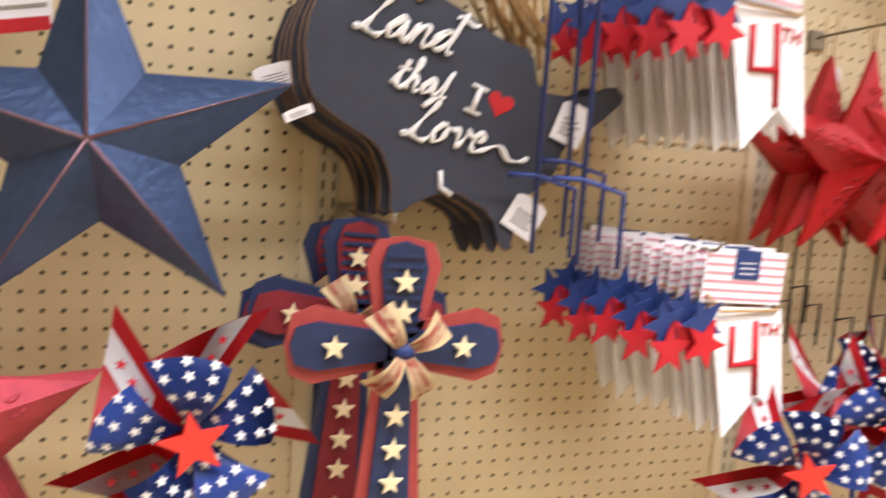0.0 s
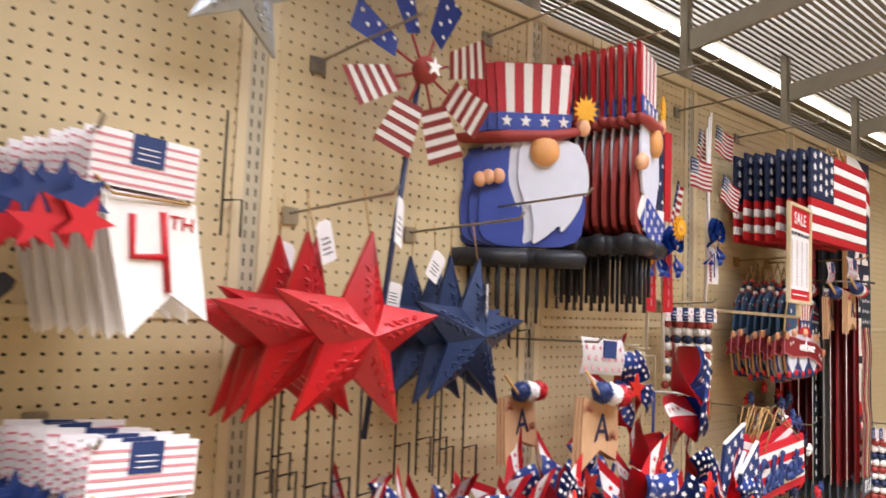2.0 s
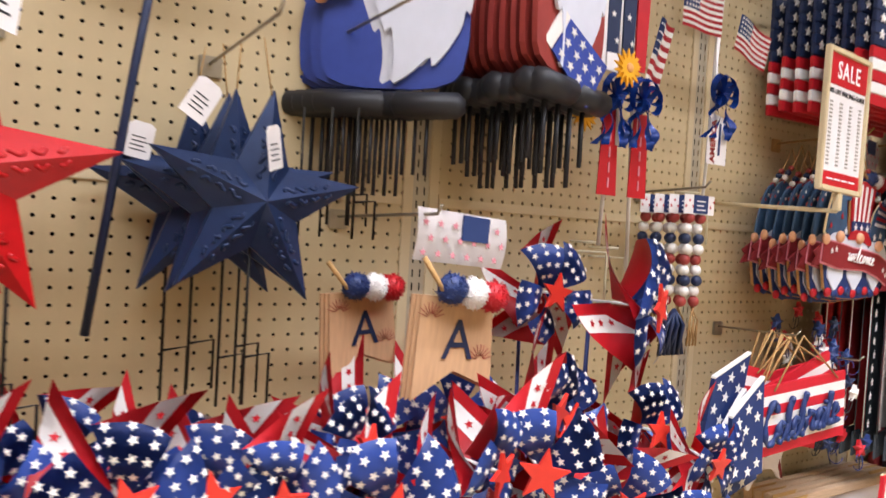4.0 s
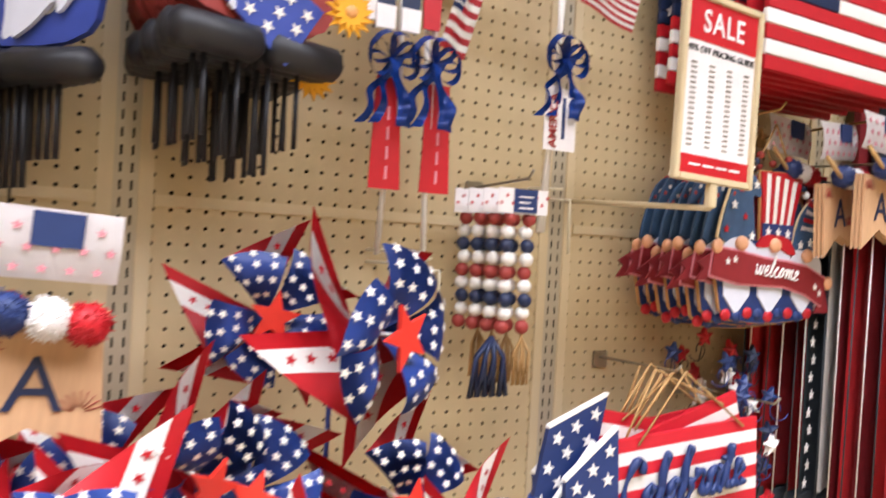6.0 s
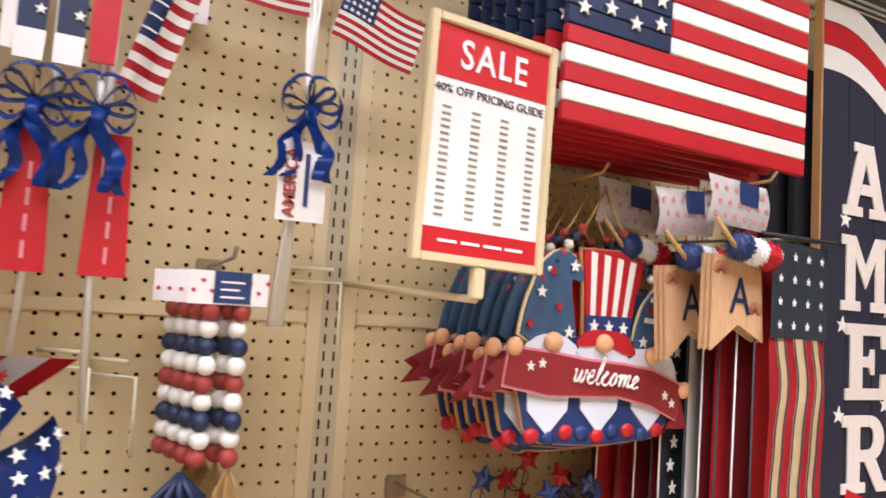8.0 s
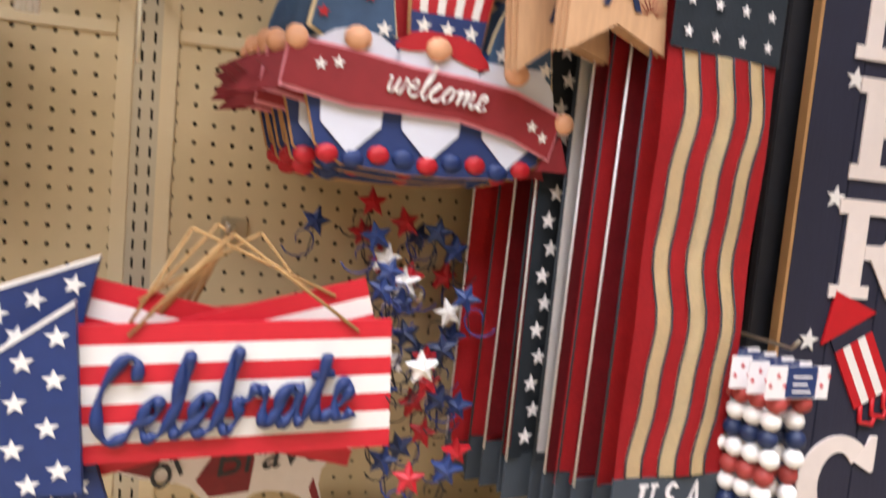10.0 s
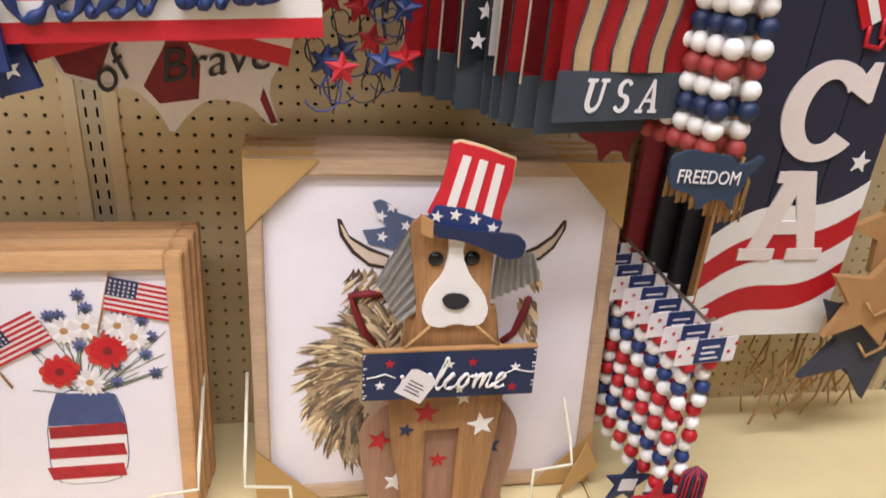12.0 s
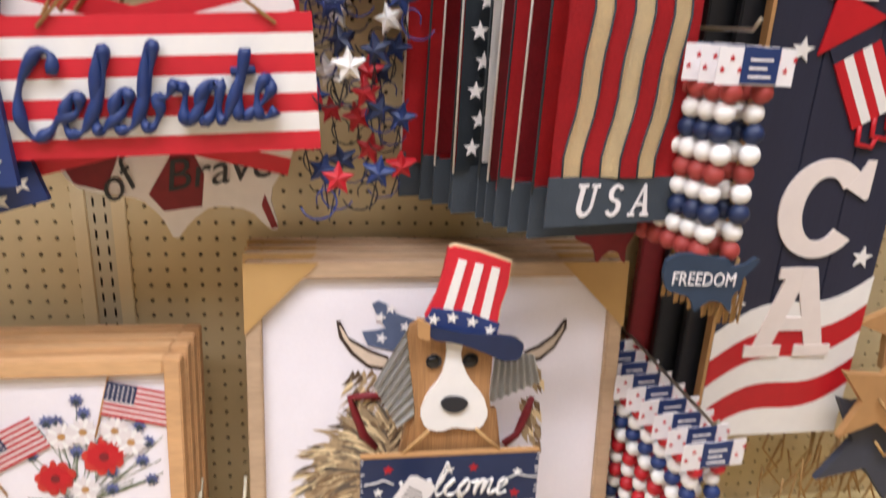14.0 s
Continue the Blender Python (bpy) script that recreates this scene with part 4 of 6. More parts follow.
for k in range(4):
    bead_garland(pose(2.10 - 0.010 * k, -0.155 + 0.03 * k, 1.38), 2, 9, 0.0118, 0.02)
nt = thing("navy_tassel", "dark navy yarn tassel hanging under bead garland", "tassel", pose(2.065, -0.15, 1.165))
for i in range(16):
    part("strand", tube([(0, 0, 0.01), (0.0042 * (i - 8), -0.012 + 0.007 * (i % 4), -0.02), (0.0046 * (i - 8), 0.005 * (i % 3), -0.085)], 0.0042, n=5), NAVY, nt)
peg_hook(2.10, 1.425, 0.18)


# ---- pennant banners with pompoms ----
def pennant_set(m, header=True):
    b = thing("pennant_banner", "kraft wood pennant with letter A under pompoms", "banner", m, group="kraft pennant banners")
    pen = [(-0.062, 0.0), (0.058, 0.0), (0.07, -0.125), (0.002, -0.10), (-0.062, -0.14)]
    for k in range(3):
        part("pennant", slab([(x - 0.004 * k, z) for x, z in pen], 0.004, 0.006 * k), PINE, b)
    writing("A", 0.078, NAVY, b, 0.004, -0.06, y=-0.0015)
    for cx, cz in ((0.045, -0.085), (-0.045, -0.03)):
        for k in range(9):
            a = math.pi * (0.1 + 0.8 * k / 8)
            part("print", tube([(cx + 0.006 * math.cos(a), -0.0008, cz + 0.006 * math.sin(a)), (cx + 0.022 * math.cos(a), -0.0008, cz + 0.022 * math.sin(a))], 0.0006, n=4), BRICK, b)
    for k, (x, mm) in enumerate(((-0.028, BLUE), (0.008, FELT), (0.042, BRIGHT))):
        pb = ball((x, -0.018, 0.012 - 0.003 * k), 0.0205, u=14, v=10)
        rp = random.Random(7 + k)
        for _ in range(260):
            dv = Vector((rp.gauss(0, 1), rp.gauss(0, 1) - 0.5, rp.gauss(0, 1))).normalized()
            c0 = Vector((x, -0.018, 0.012 - 0.003 * k))
            tube([c0 + dv * 0.019, c0 + dv * rp.uniform(0.0218, 0.0242) + Vector((rp.uniform(-1, 1), 0, rp.uniform(-1, 1))) * 0.002], [0.0012, 0.0005], pb, n=3)
        part("pompom", pb, mm, b, "fluffy yarn pompom")
    part("twine", tube([(-0.07, -0.006, 0.05), (-0.045, -0.022, 0.01), (0.0, -0.02, 0.02), (0.06, -0.012, 0.016)], 0.004), JUTE, b)
    if not header:
        return b
    part("header_card", surf(lambda u, v: Vector((-0.085 + 0.15 * u, -0.007 * math.sin(math.pi * v), 0.045 + 0.07 * v)), 6, 6, t=0.001), PAPER, b, "white star-printed header card")
    part("blue_label", box(-0.015, 0.03, -0.0095, -0.006, 0.078, 0.112), LABEL, b)
    for k in range(18):
        part("star", slab(star_pts(-0.075 + 0.024 * (k % 6) + 0.01 * (k // 6 % 2), 0.056 + 0.02 * (k // 6), 0.0055), 0.001, -0.0088), PINKP, b)
    return b


pennant_set(pose(1.432, -0.29, 1.215, 0, 4, 4) @ Matrix.Diagonal((1.08, 1, 1.06, 1)))
pennant_set(pose(1.352, -0.135, 1.208, 0, -3, 10), False)
peg_hook(1.36, 1.325, 0.33)
pennant_set(pose(2.815, -0.30, 1.492, 0, 1, 8))
pennant_set(pose(2.765, -0.25, 1.478, 0, -5, 12))
pennant_set(pose(2.71, -0.18, 1.488, 0, 2, 8))
peg_hook(2.84, 1.60, 0.33, JUTE)

# ---- sale sign ----
ss = thing("sale_sign", "cream framed sale price sign with red heading", "sale sign", pose(2.363, -0.312, 1.586, 0, 1.5, 4))
part("panel", slab([(-0.085, -0.138), (0.085, -0.138), (0.085, 0.138), (-0.085, 0.138)], 0.003), PAPER, ss)
for nm, a in (("frame_side", (-0.094, -0.083, -0.147, 0.147)), ("frame_side", (0.083, 0.094, -0.147, 0.147)), ("frame_rail", (-0.083, 0.083, 0.136, 0.147)), ("frame_rail", (-0.083, 0.083, -0.147, -0.136))):
    part(nm, box(a[0], a[1], -0.006, 0.006, a[2], a[3], bevel=0.0015), TRIM, ss)
part("red_heading", box(-0.083, 0.083, -0.0012, 0, 0.072, 0.136), BRIGHT, ss)
part("red_footer", box(-0.083, 0.083, -0.0012, 0, -0.136, -0.106), BRIGHT, ss)
writing("SALE", 0.05, PAPER, ss, 0, 0.102, y=-0.002, spacing=1.15, sx=0.85, bold=0.0006)
writing("40% OFF PRICING GUIDE", 0.0145, BLACK, ss, 0, 0.058, y=-0.001)
for i in range(4):
    for j in range(17):
        part("print", box(-0.068 + 0.042 * i, -0.056 + 0.042 * i, -0.0008, 0, 0.035 - 0.008 * j, 0.038 - 0.008 * j), SHELFM, ss)
for k in range(4):
    part("print", box(-0.06 + 0.032 * k, -0.034 + 0.032 * k, -0.002, -0.0012, -0.1225, -0.1190), PAPER, ss)
part("socket", box(-0.008, 0.008, -0.006, 0.008, -0.185, -0.147, bevel=0.002), TRIM, ss)
part("arm", tube([(0.0, 0.0, -0.185), (-0.02, 0.15, -0.178), (-0.035, 0.31, -0.17)], 0.005), TRIM, ss)


# ---- welcome gnome signs ----
HATB = mat("faded_blue", "3a5676", 0.6, var=0.25, scale=50)
BANR = mat("banner_red", "8e2228", 0.6, var=0.14)

def welcome_sign(m, lettered):
    s = thing("welcome_sign", "three-gnome wooden welcome sign with red banner" if lettered else "three-gnome wooden sign behind others on a hook", "wooden sign", m, group="gnome welcome signs")
    base = [(-0.155, -0.02), (-0.13, -0.115), (0.0, -0.125), (0.14, -0.115), (0.155, -0.02), (0.13, 0.03), (-0.13, 0.035)]
    part("backing", slab(round_loop(base), 0.006), TAN, s)
    part("coat", slab([(x * 0.985, z * 0.985) for x, z in round_loop(base)], 0.002, -0.0015), BLUE, s)
    hats = ((round_loop([(-0.150, 0.025), (-0.140, 0.076), (-0.116, 0.135), (-0.089, 0.157), (-0.062, 0.155), (-0.038, 0.125), (-0.042, 0.112), (-0.064, 0.118), (-0.057, 0.076), (-0.049, 0.025)]), HATB, "blue pointed hat"),
            ([(-0.033, 0.03), (-0.036, 0.10), (-0.042, 0.162), (0.028, 0.164), (0.079, 0.146), (0.062, 0.09), (0.052, 0.03)], RED, "striped top hat"),
            (round_loop([(0.060, 0.0), (0.068, 0.045), (0.082, 0.085), (0.103, 0.108), (0.124, 0.127), (0.143, 0.106), (0.143, 0.055), (0.151, -0.01)]), HATB, "striped pointed hat"))
    for q, (hp, hm, hl) in enumerate(hats):
        hx = sum(px for px, pz in hp) / len(hp)
        part("hat", slab(hp, 0.005, -0.004 - 0.001 * (q == 1)), hm, s, hl)
        if lettered:
            part("hat_edge", slab([(hx + (px - hx) * 1.07, 0.08 + (pz - 0.08) * 1.03) for px, pz in hp], 0.004, -0.001), CREAMC if q != 1 else TAN, s, "pale painted edge")
    if lettered:
        for k in range(4):
            x0 = -0.026 + 0.021 * k
            part("stripe", slab([(x0, 0.066), (x0 + 0.009, 0.066), (x0 * 1.25 + 0.016, 0.158 - 0.003 * k), (x0 * 1.25 + 0.004, 0.160 - 0.003 * k)], 0.001, -0.0062), WHITE, s)
        for k in range(4):
            part("stripe", slab([(0.084 + 0.006 * k, 0.060 + 0.016 * k), (0.142, 0.056 + 0.014 * k), (0.142, 0.063 + 0.014 * k), (0.086 + 0.006 * k, 0.068 + 0.016 * k)], 0.001, -0.0052), (WHITE, RED)[k % 2], s)
        part("hat_band", slab([(-0.034, 0.036), (0.053, 0.036), (0.057, 0.066), (-0.036, 0.066)], 0.002, -0.0072), BLUE, s)
        for x, z, mm in ((-0.135, 0.05, RED), (-0.085, 0.075, RED), (-0.098, 0.125, RED)):
            part("star", slab(star_pts(x, z, 0.008), 0.001, -0.0072), mm, s)
        for x, z in ((-0.02, 0.051), (0.009, 0.05), (0.038, 0.049), (0.08, 0.03), (0.11, 0.036), (0.138, 0.02), (-0.118, 0.095), (-0.066, 0.04), (-0.06, 0.135)):
            part("star", slab(star_pts(x, z, 0.010), 0.001, -0.0086), WHITE, s)
    for x in (-0.095, 0.0, 0.10):
        dz = -0.016 if x > 0.05 else 0.0
        part("brim", slab(round_loop([(x - 0.056, -0.02 + dz), (x + 0.056, -0.02 + dz), (x + 0.05, 0.018 + dz), (x + 0.02, 0.036 + dz), (x - 0.02, 0.036 + dz), (x - 0.05, 0.018 + dz)]), 0.002, -0.0065), BEARD, s, "white wavy hair")
        if x == 0:
            part("hat_brim", slab(round_loop([(-0.056, 0.022), (-0.03, 0.046), (0.04, 0.044), (0.068, 0.012), (0.05, 0.008), (0.0, 0.026), (-0.03, 0.02)]), 0.003, -0.009), RED, s, "red hat brim")
        part("nose", ball((x, -0.010, 0.026 + dz), 0.0165, squash=(1, 0.5, 0.85), u=10, v=6), SKIN, s)
        part("beard", slab([(x - 0.04, 0.02), (x - 0.035, -0.07), (x, -0.105), (x + 0.035, -0.07), (x + 0.04, 0.02)], 0.003, -0.0045), BEARD, s)
    for k in range(9):
        part("trim", ball((-0.12 + 0.03 * k, -0.002, -0.105 - 0.004 * math.sin(2 * k)), 0.014, squash=(1, 0.4, 0.8), u=8, v=5), (RED, BLUE)[k % 2], s)
    ban = [(-0.177, -0.033), (-0.1, -0.047), (0.03, -0.050), (0.10, -0.065), (0.150, -0.086), (0.163, -0.036), (0.10, -0.013), (0.04, -0.005), (-0.03, 0.0), (-0.1, 0.010), (-0.169, 0.016)]
    for q in (((0.150, -0.080), (0.167, -0.057), (0.182, -0.102), (0.138, -0.102)), ((-0.172, 0.005), (-0.205, -0.012), (-0.190, -0.022), (-0.208, -0.044), (-0.172, -0.040))):
        part("banner_tail", slab([(px, pz) for px, pz in q], 0.004, -0.008), DKRED, s, "dull red ribbon tail")
    part("banner_edge", slab([(px * 1.015, pz + (0.004 if i > 4 else -0.004)) for i, (px, pz) in enumerate(ban)], 0.003, -0.0105), PINKP, s, "pale painted banner edge")
    part("ribbon_banner", slab(ban, 0.004, -0.0125), BANR, s, "dull red ribbon banner")
    for x, z in ((-0.163, 0.018), (0.168, -0.042)):
        part("hand", ball((x, -0.012, z), 0.0135, squash=(1, 0.5, 1), u=10, v=6), SKIN, s)
    if lettered:
        brush_script("welcome", 0.019, WHITE, s, 0.0, -0.034, y=-0.014, r=0.002, rot=-5)
        for x, z in ((-0.135, -0.008), (-0.115, -0.004), (0.125, -0.05), (0.14, -0.062)):
            part("star", slab(star_pts(x, z, 0.008), 0.001, -0.014), WHITE, s)
    for sx in (-1, 1):
        for k in range(7):
            t = k / 7
            part("bead", BEADS.get((0.0075, (BRICK, WHITE, NAVY)[k % 3].name)) or make_bead(0.0075, (BRICK, WHITE, NAVY)[k % 3]), None, s).location = (sx * (0.115 - 0.085 * t), 0.002, 0.115 + 0.09 * t)
        part("cord", tube([(sx * 0.115, 0.002, 0.11), (sx * 0.03, 0.002, 0.205), (0, 0.002, 0.255)], 0.002, n=5), JUTE, s)
    return s


for k in range(8):
    welcome_sign(pose(2.632 - 0.005 * k - (0.016 if k else 0), -0.21 + 0.021 * k, 1.326 - 0.007 * (k % 3), 0, 1.5 * math.sin(2.2 * k), 3), k == 0)
peg_hook(2.60, 1.592, 0.24, JUTE)

# ---- wooden slat flags ----
def slat_flag(m, front):
    f = thing("wooden_flag", "painted wooden slat flag with raised white stars" if front else "painted wooden slat flag stacked behind another", "wall flag", m, group="wooden slat flags")
    w, h = 0.48, 0.29
    for k in range(11):
        z = -h / 2 + h * k / 11
        part("slat", box((-w / 2 if k < 5 else -w / 2 + 0.185) + 0.0, w / 2, 0, 0.01, z, z + h / 11 - 0.0012, bevel=0.0015), RED if k % 2 == 0 else WHITE, f)
    for k in range(6):
        z = -h / 2 + h * (k + 5) / 11
        part("canton_slat", box(-w / 2, -w / 2 + 0.184, 0, 0.01, z, z + h / 11 - 0.0012, bevel=0.0015), NAVY, f)
    if True:
        for i in range(4):
            for j in range(4):
                part("star", slab(star_pts(-w / 2 + 0.025 + 0.045 * i, 0.012 + 0.036 * j + 0.01 * (i % 2), 0.012), 0.003, -0.004), WHITE, f, "raised white star")
    part("hanger", tube([(0.0, 0.005, h / 2), (0.03, 0.02, h / 2 + 0.05), (0.06, 0.005, h / 2)], 0.0025), JUTE, f)
    return f


slat_flag(pose(2.72, -0.30, 1.785, 0, 1.2, 0), True)
slat_flag(pose(2.71, -0.272, 1.79, 0, -0.6, 0), False)
for k in range(6):
    slat_flag(pose(2.712 - 0.003 * k, -0.24 + 0.034 * k, 1.79, 0, 1.2 * math.sin(2 * k), 0), False)

# ---- table runners ----
RUNNER_SERIF = {
    "U": [[(0.12, 0.38), (0.34, 0.38), (0.34, 0.90), (0.12, 0.90)], [(0.74, 0.38), (0.88, 0.38), (0.88, 0.90), (0.74, 0.90)], [(0, 0.90), (0.46, 0.90), (0.46, 1), (0, 1)], [(0.62, 0.90), (1, 0.90), (1, 1), (0.62, 1)], oval(0.5, 0.38, 0.38, 0.38, 14, 180, 360) + oval(0.54, 0.38, 0.20, 0.24, 14, 180, 360)[::-1]],
    "S": [oval(0.48, 0.73, 0.34, 0.27, 14, 25, 270) + oval(0.50, 0.73, 0.15, 0.17, 14, 25, 270)[::-1], oval(0.50, 0.28, 0.36, 0.28, 14, -155, 88) + oval(0.47, 0.28, 0.17, 0.17, 14, -155, 88)[::-1]],
    "A": [[(0.12, 0.10), (0.22, 0.10), (0.50, 0.80), (0.50, 1), (0.46, 1)], [(0.94, 0.10), (0.56, 1), (0.50, 1), (0.50, 0.80), (0.72, 0.10)], [(0.30, 0.32), (0.635, 0.32), (0.595, 0.42), (0.34, 0.42)], [(0, 0), (0.34, 0), (0.34, 0.10), (0, 0.10)], [(0.62, 0), (1.04, 0), (1.04, 0.10), (0.62, 0.10)]],
}



def runner(m, front):
    r = thing("table_runner", "long stars-and-stripes cloth runner ending in USA" if front else "folded stars-and-stripes cloth runner on a hanger", "cloth runner", m, group="cloth runners")
    w, ztop, zj, zb = 0.165, 0.0, -0.15, -0.66
    wob = lambda z: 0.006 * math.sin(22 * z) + 0.003 * math.sin(51 * z)
    part("star_field", surf(lambda u, v: Vector(((u - 0.5) * w, 0.002 * math.sin(6 * u), zj + (ztop - zj) * v)), 8, 6, t=0.002), SLATE, r, "slate star field")
    n = 7
    for k in range(n):
        a, b = k / n, (k + 1) / n
        edge = lambda q, z: (q - 0.5) * w + (wob(z) if 0.01 < q < 0.99 else 0)
        part("stripe", surf(lambda u, v: Vector((edge(a + (b - a) * u, zb + (zj - zb) * v), 0.003 * math.sin(7 * (a + (b - a) * u)) + 0.002 * math.sin(14 * v), zb + (zj - zb) * v)), 2, 22, t=0.002), REDC if k % 2 == 0 else CREAMC, r)
        if 0 < k and front:
            part("seam", tube([(edge(a, zb + (zj - zb) * i / 22), -0.0022 + 0.003 * math.sin(7 * a) + 0.002 * math.sin(14 * i / 22), zb + (zj - zb) * i / 22) for i in range(23)], 0.0012, n=4), SLATE, r)
    part("hem_band", slab([(-w / 2, zb - 0.06), (w / 2, zb - 0.055), (w / 2, zb), (-w / 2, zb)], 0.003), SLATE, r, "slate band")
    if front:
        for i in range(4):
            for j in range(4):
                part("star", slab(star_pts(-0.06 + 0.04 * i, -0.022 - 0.036 * j, 0.0075), 0.0008, -0.002), PAPER, r)
        for ch, x in (("U", -0.05), ("S", -0.012), ("A", 0.024)):
            bm = bmesh.new()
            for piece in RUNNER_SERIF[ch]:
                slab([(x + 0.028 * a + 0.006 * c, zb - 0.048 + 0.04 * c) for a, c in piece], 0.001, -0.0015, bm)
            part("lettering", bm, PAPER, r, "white serif letter")
    return r


runner(pose(2.962, -0.295, 1.525, 0, 0.8, 8), True)
for k in range(11):
    mm = (REDC, WINE, REDC, DKRED, FELT, SLATE, REDC, WINE, REDC, REDC, WINE)[k]
    x, y = 2.945 - 0.013 * k - (0.018 if k in (5, 9) else 0), -0.27 + 0.021 * k
    f = thing("cloth_flag", "folded garden flag hanging edge-on behind the runner", "cloth flag", pose(x, y, 1.5, 0, 1.0 + 0.6 * math.sin(k), 12), group="folded garden flags")
    part("cloth", surf(lambda u, v: Vector(((u - 0.5) * 0.155, 0.006 * math.sin(9 * u + k), -0.655 * (1 - v) + 0.012 * math.sin(k * 2.0) + 0.010 * math.sin(k) * (u - 0.5))), 8, 10, t=0.002), mm, f)
    part("hem_band", slab([(-0.0775, -0.715), (0.0775, -0.715), (0.0775, -0.652), (-0.0775, -0.652)], 0.004), SLATE, f)
    part("piping", tube([(-0.079, -0.002, -0.66), (-0.079, -0.002, 0)], 0.0016, n=4), PAPER if k % 2 else SLATE, f)
    if mm is SLATE:
        for j in range(17):
            part("star", slab(star_pts(-0.058 + 0.008 * (j % 2), -0.05 - 0.036 * j, 0.012), 0.001, -0.009), PAPER, f)
hr = thing("garment_hanger", "dark rod carrying the cloth runners", "hanger", pose(2.96, 0, 1.535))
part("rod", tube([(-0.09, -0.294, 0.0), (0.09, -0.294, 0.0)], 0.004), BLACK, hr)
part("arm", tube([(0, 0, 0.01), (0, -0.294, 0.0)], 0.003), CHROME, hr)

# ---- tall America board ----
def bowl(cx, cz, ro, ri, a0, a1, n=16):
    return oval(cx, cz, *ro, n, a0, a1) + oval(cx, cz, *ri, n, a0, a1)[::-1]


SERIF = {
    "A": [[(0.08, 0.13), (0.30, 0.13), (0.50, 0.74), (0.50, 1), (0.34, 1)], [(0.92, 0.13), (0.66, 1), (0.50, 1), (0.50, 0.74), (0.70, 0.13)], [(0.356, 0.30), (0.644, 0.30), (0.595, 0.45), (0.405, 0.45)], [(-0.02, 0), (0.42, 0), (0.42, 0.13), (-0.02, 0.13)], [(0.58, 0), (1.02, 0), (1.02, 0.13), (0.58, 0.13)], [(0.22, 0.88), (0.302, 0.88), (0.34, 1), (0.22, 1)]],
    "M": [[(0.07, 0.13), (0.27, 0.13), (0.27, 1), (0.07, 1)], [(0.73, 0.13), (0.93, 0.13), (0.93, 1), (0.73, 1)], [(0.27, 1), (0.27, 0.70), (0.50, 0.30), (0.73, 0.70), (0.73, 1), (0.50, 0.60)], [(-0.04, 0), (0.38, 0), (0.38, 0.13), (-0.04, 0.13)], [(0.62, 0), (1.04, 0), (1.04, 0.13), (0.62, 0.13)], [(-0.04, 0.87), (0.07, 0.87), (0.07, 1), (-0.04, 1)], [(0.93, 0.87), (1.04, 0.87), (1.04, 1), (0.93, 1)]],
    "E": [[(0, 0), (0.94, 0), (0.94, 0.34), (0.80, 0.34), (0.78, 0.15), (0, 0.15)], [(0.10, 0.15), (0.37, 0.15), (0.37, 0.85), (0.10, 0.85)], [(0.37, 0.43), (0.52, 0.43), (0.56, 0.33), (0.64, 0.33), (0.64, 0.67), (0.56, 0.67), (0.52, 0.57), (0.37, 0.57)], [(0, 0.85), (0.78, 0.85), (0.80, 0.68), (0.92, 0.68), (0.92, 1), (0, 1)]],
    "R": [[(0.10, 0.13), (0.37, 0.13), (0.37, 0.85), (0.10, 0.85)], [(-0.02, 0), (0.49, 0), (0.49, 0.13), (-0.02, 0.13)], [(-0.02, 0.85), (0.56, 0.85), (0.56, 1), (-0.02, 1)], [(0.37, 0.40), (0.56, 0.40), (0.56, 0.55), (0.37, 0.55)], bowl(0.56, 0.70, (0.34, 0.30), (0.11, 0.15), -90, 90), [(0.46, 0.40), (0.72, 0.42), (0.90, 0.13), (1.04, 0.13), (1.04, 0), (0.74, 0)]],
    "C": [bowl(0.50, 0.50, (0.50, 0.51), (0.23, 0.33), 38, 322, 28), [(0.72, 0.72), (0.95, 0.60), (0.99, 0.62), (0.99, 1.0), (0.90, 1.0), (0.84, 0.88)]],
}


def slab_letter(ch, x, z, w, h, parent):
    bm = bmesh.new()
    for i, piece in enumerate(SERIF[ch]):
        slab([(x + a * w, z + c * h) for a, c in piece], 0.003, -0.004 - 0.0003 * i, bm)
    return part("letter", bm, CREAMW, parent, "cream slab-serif letter")



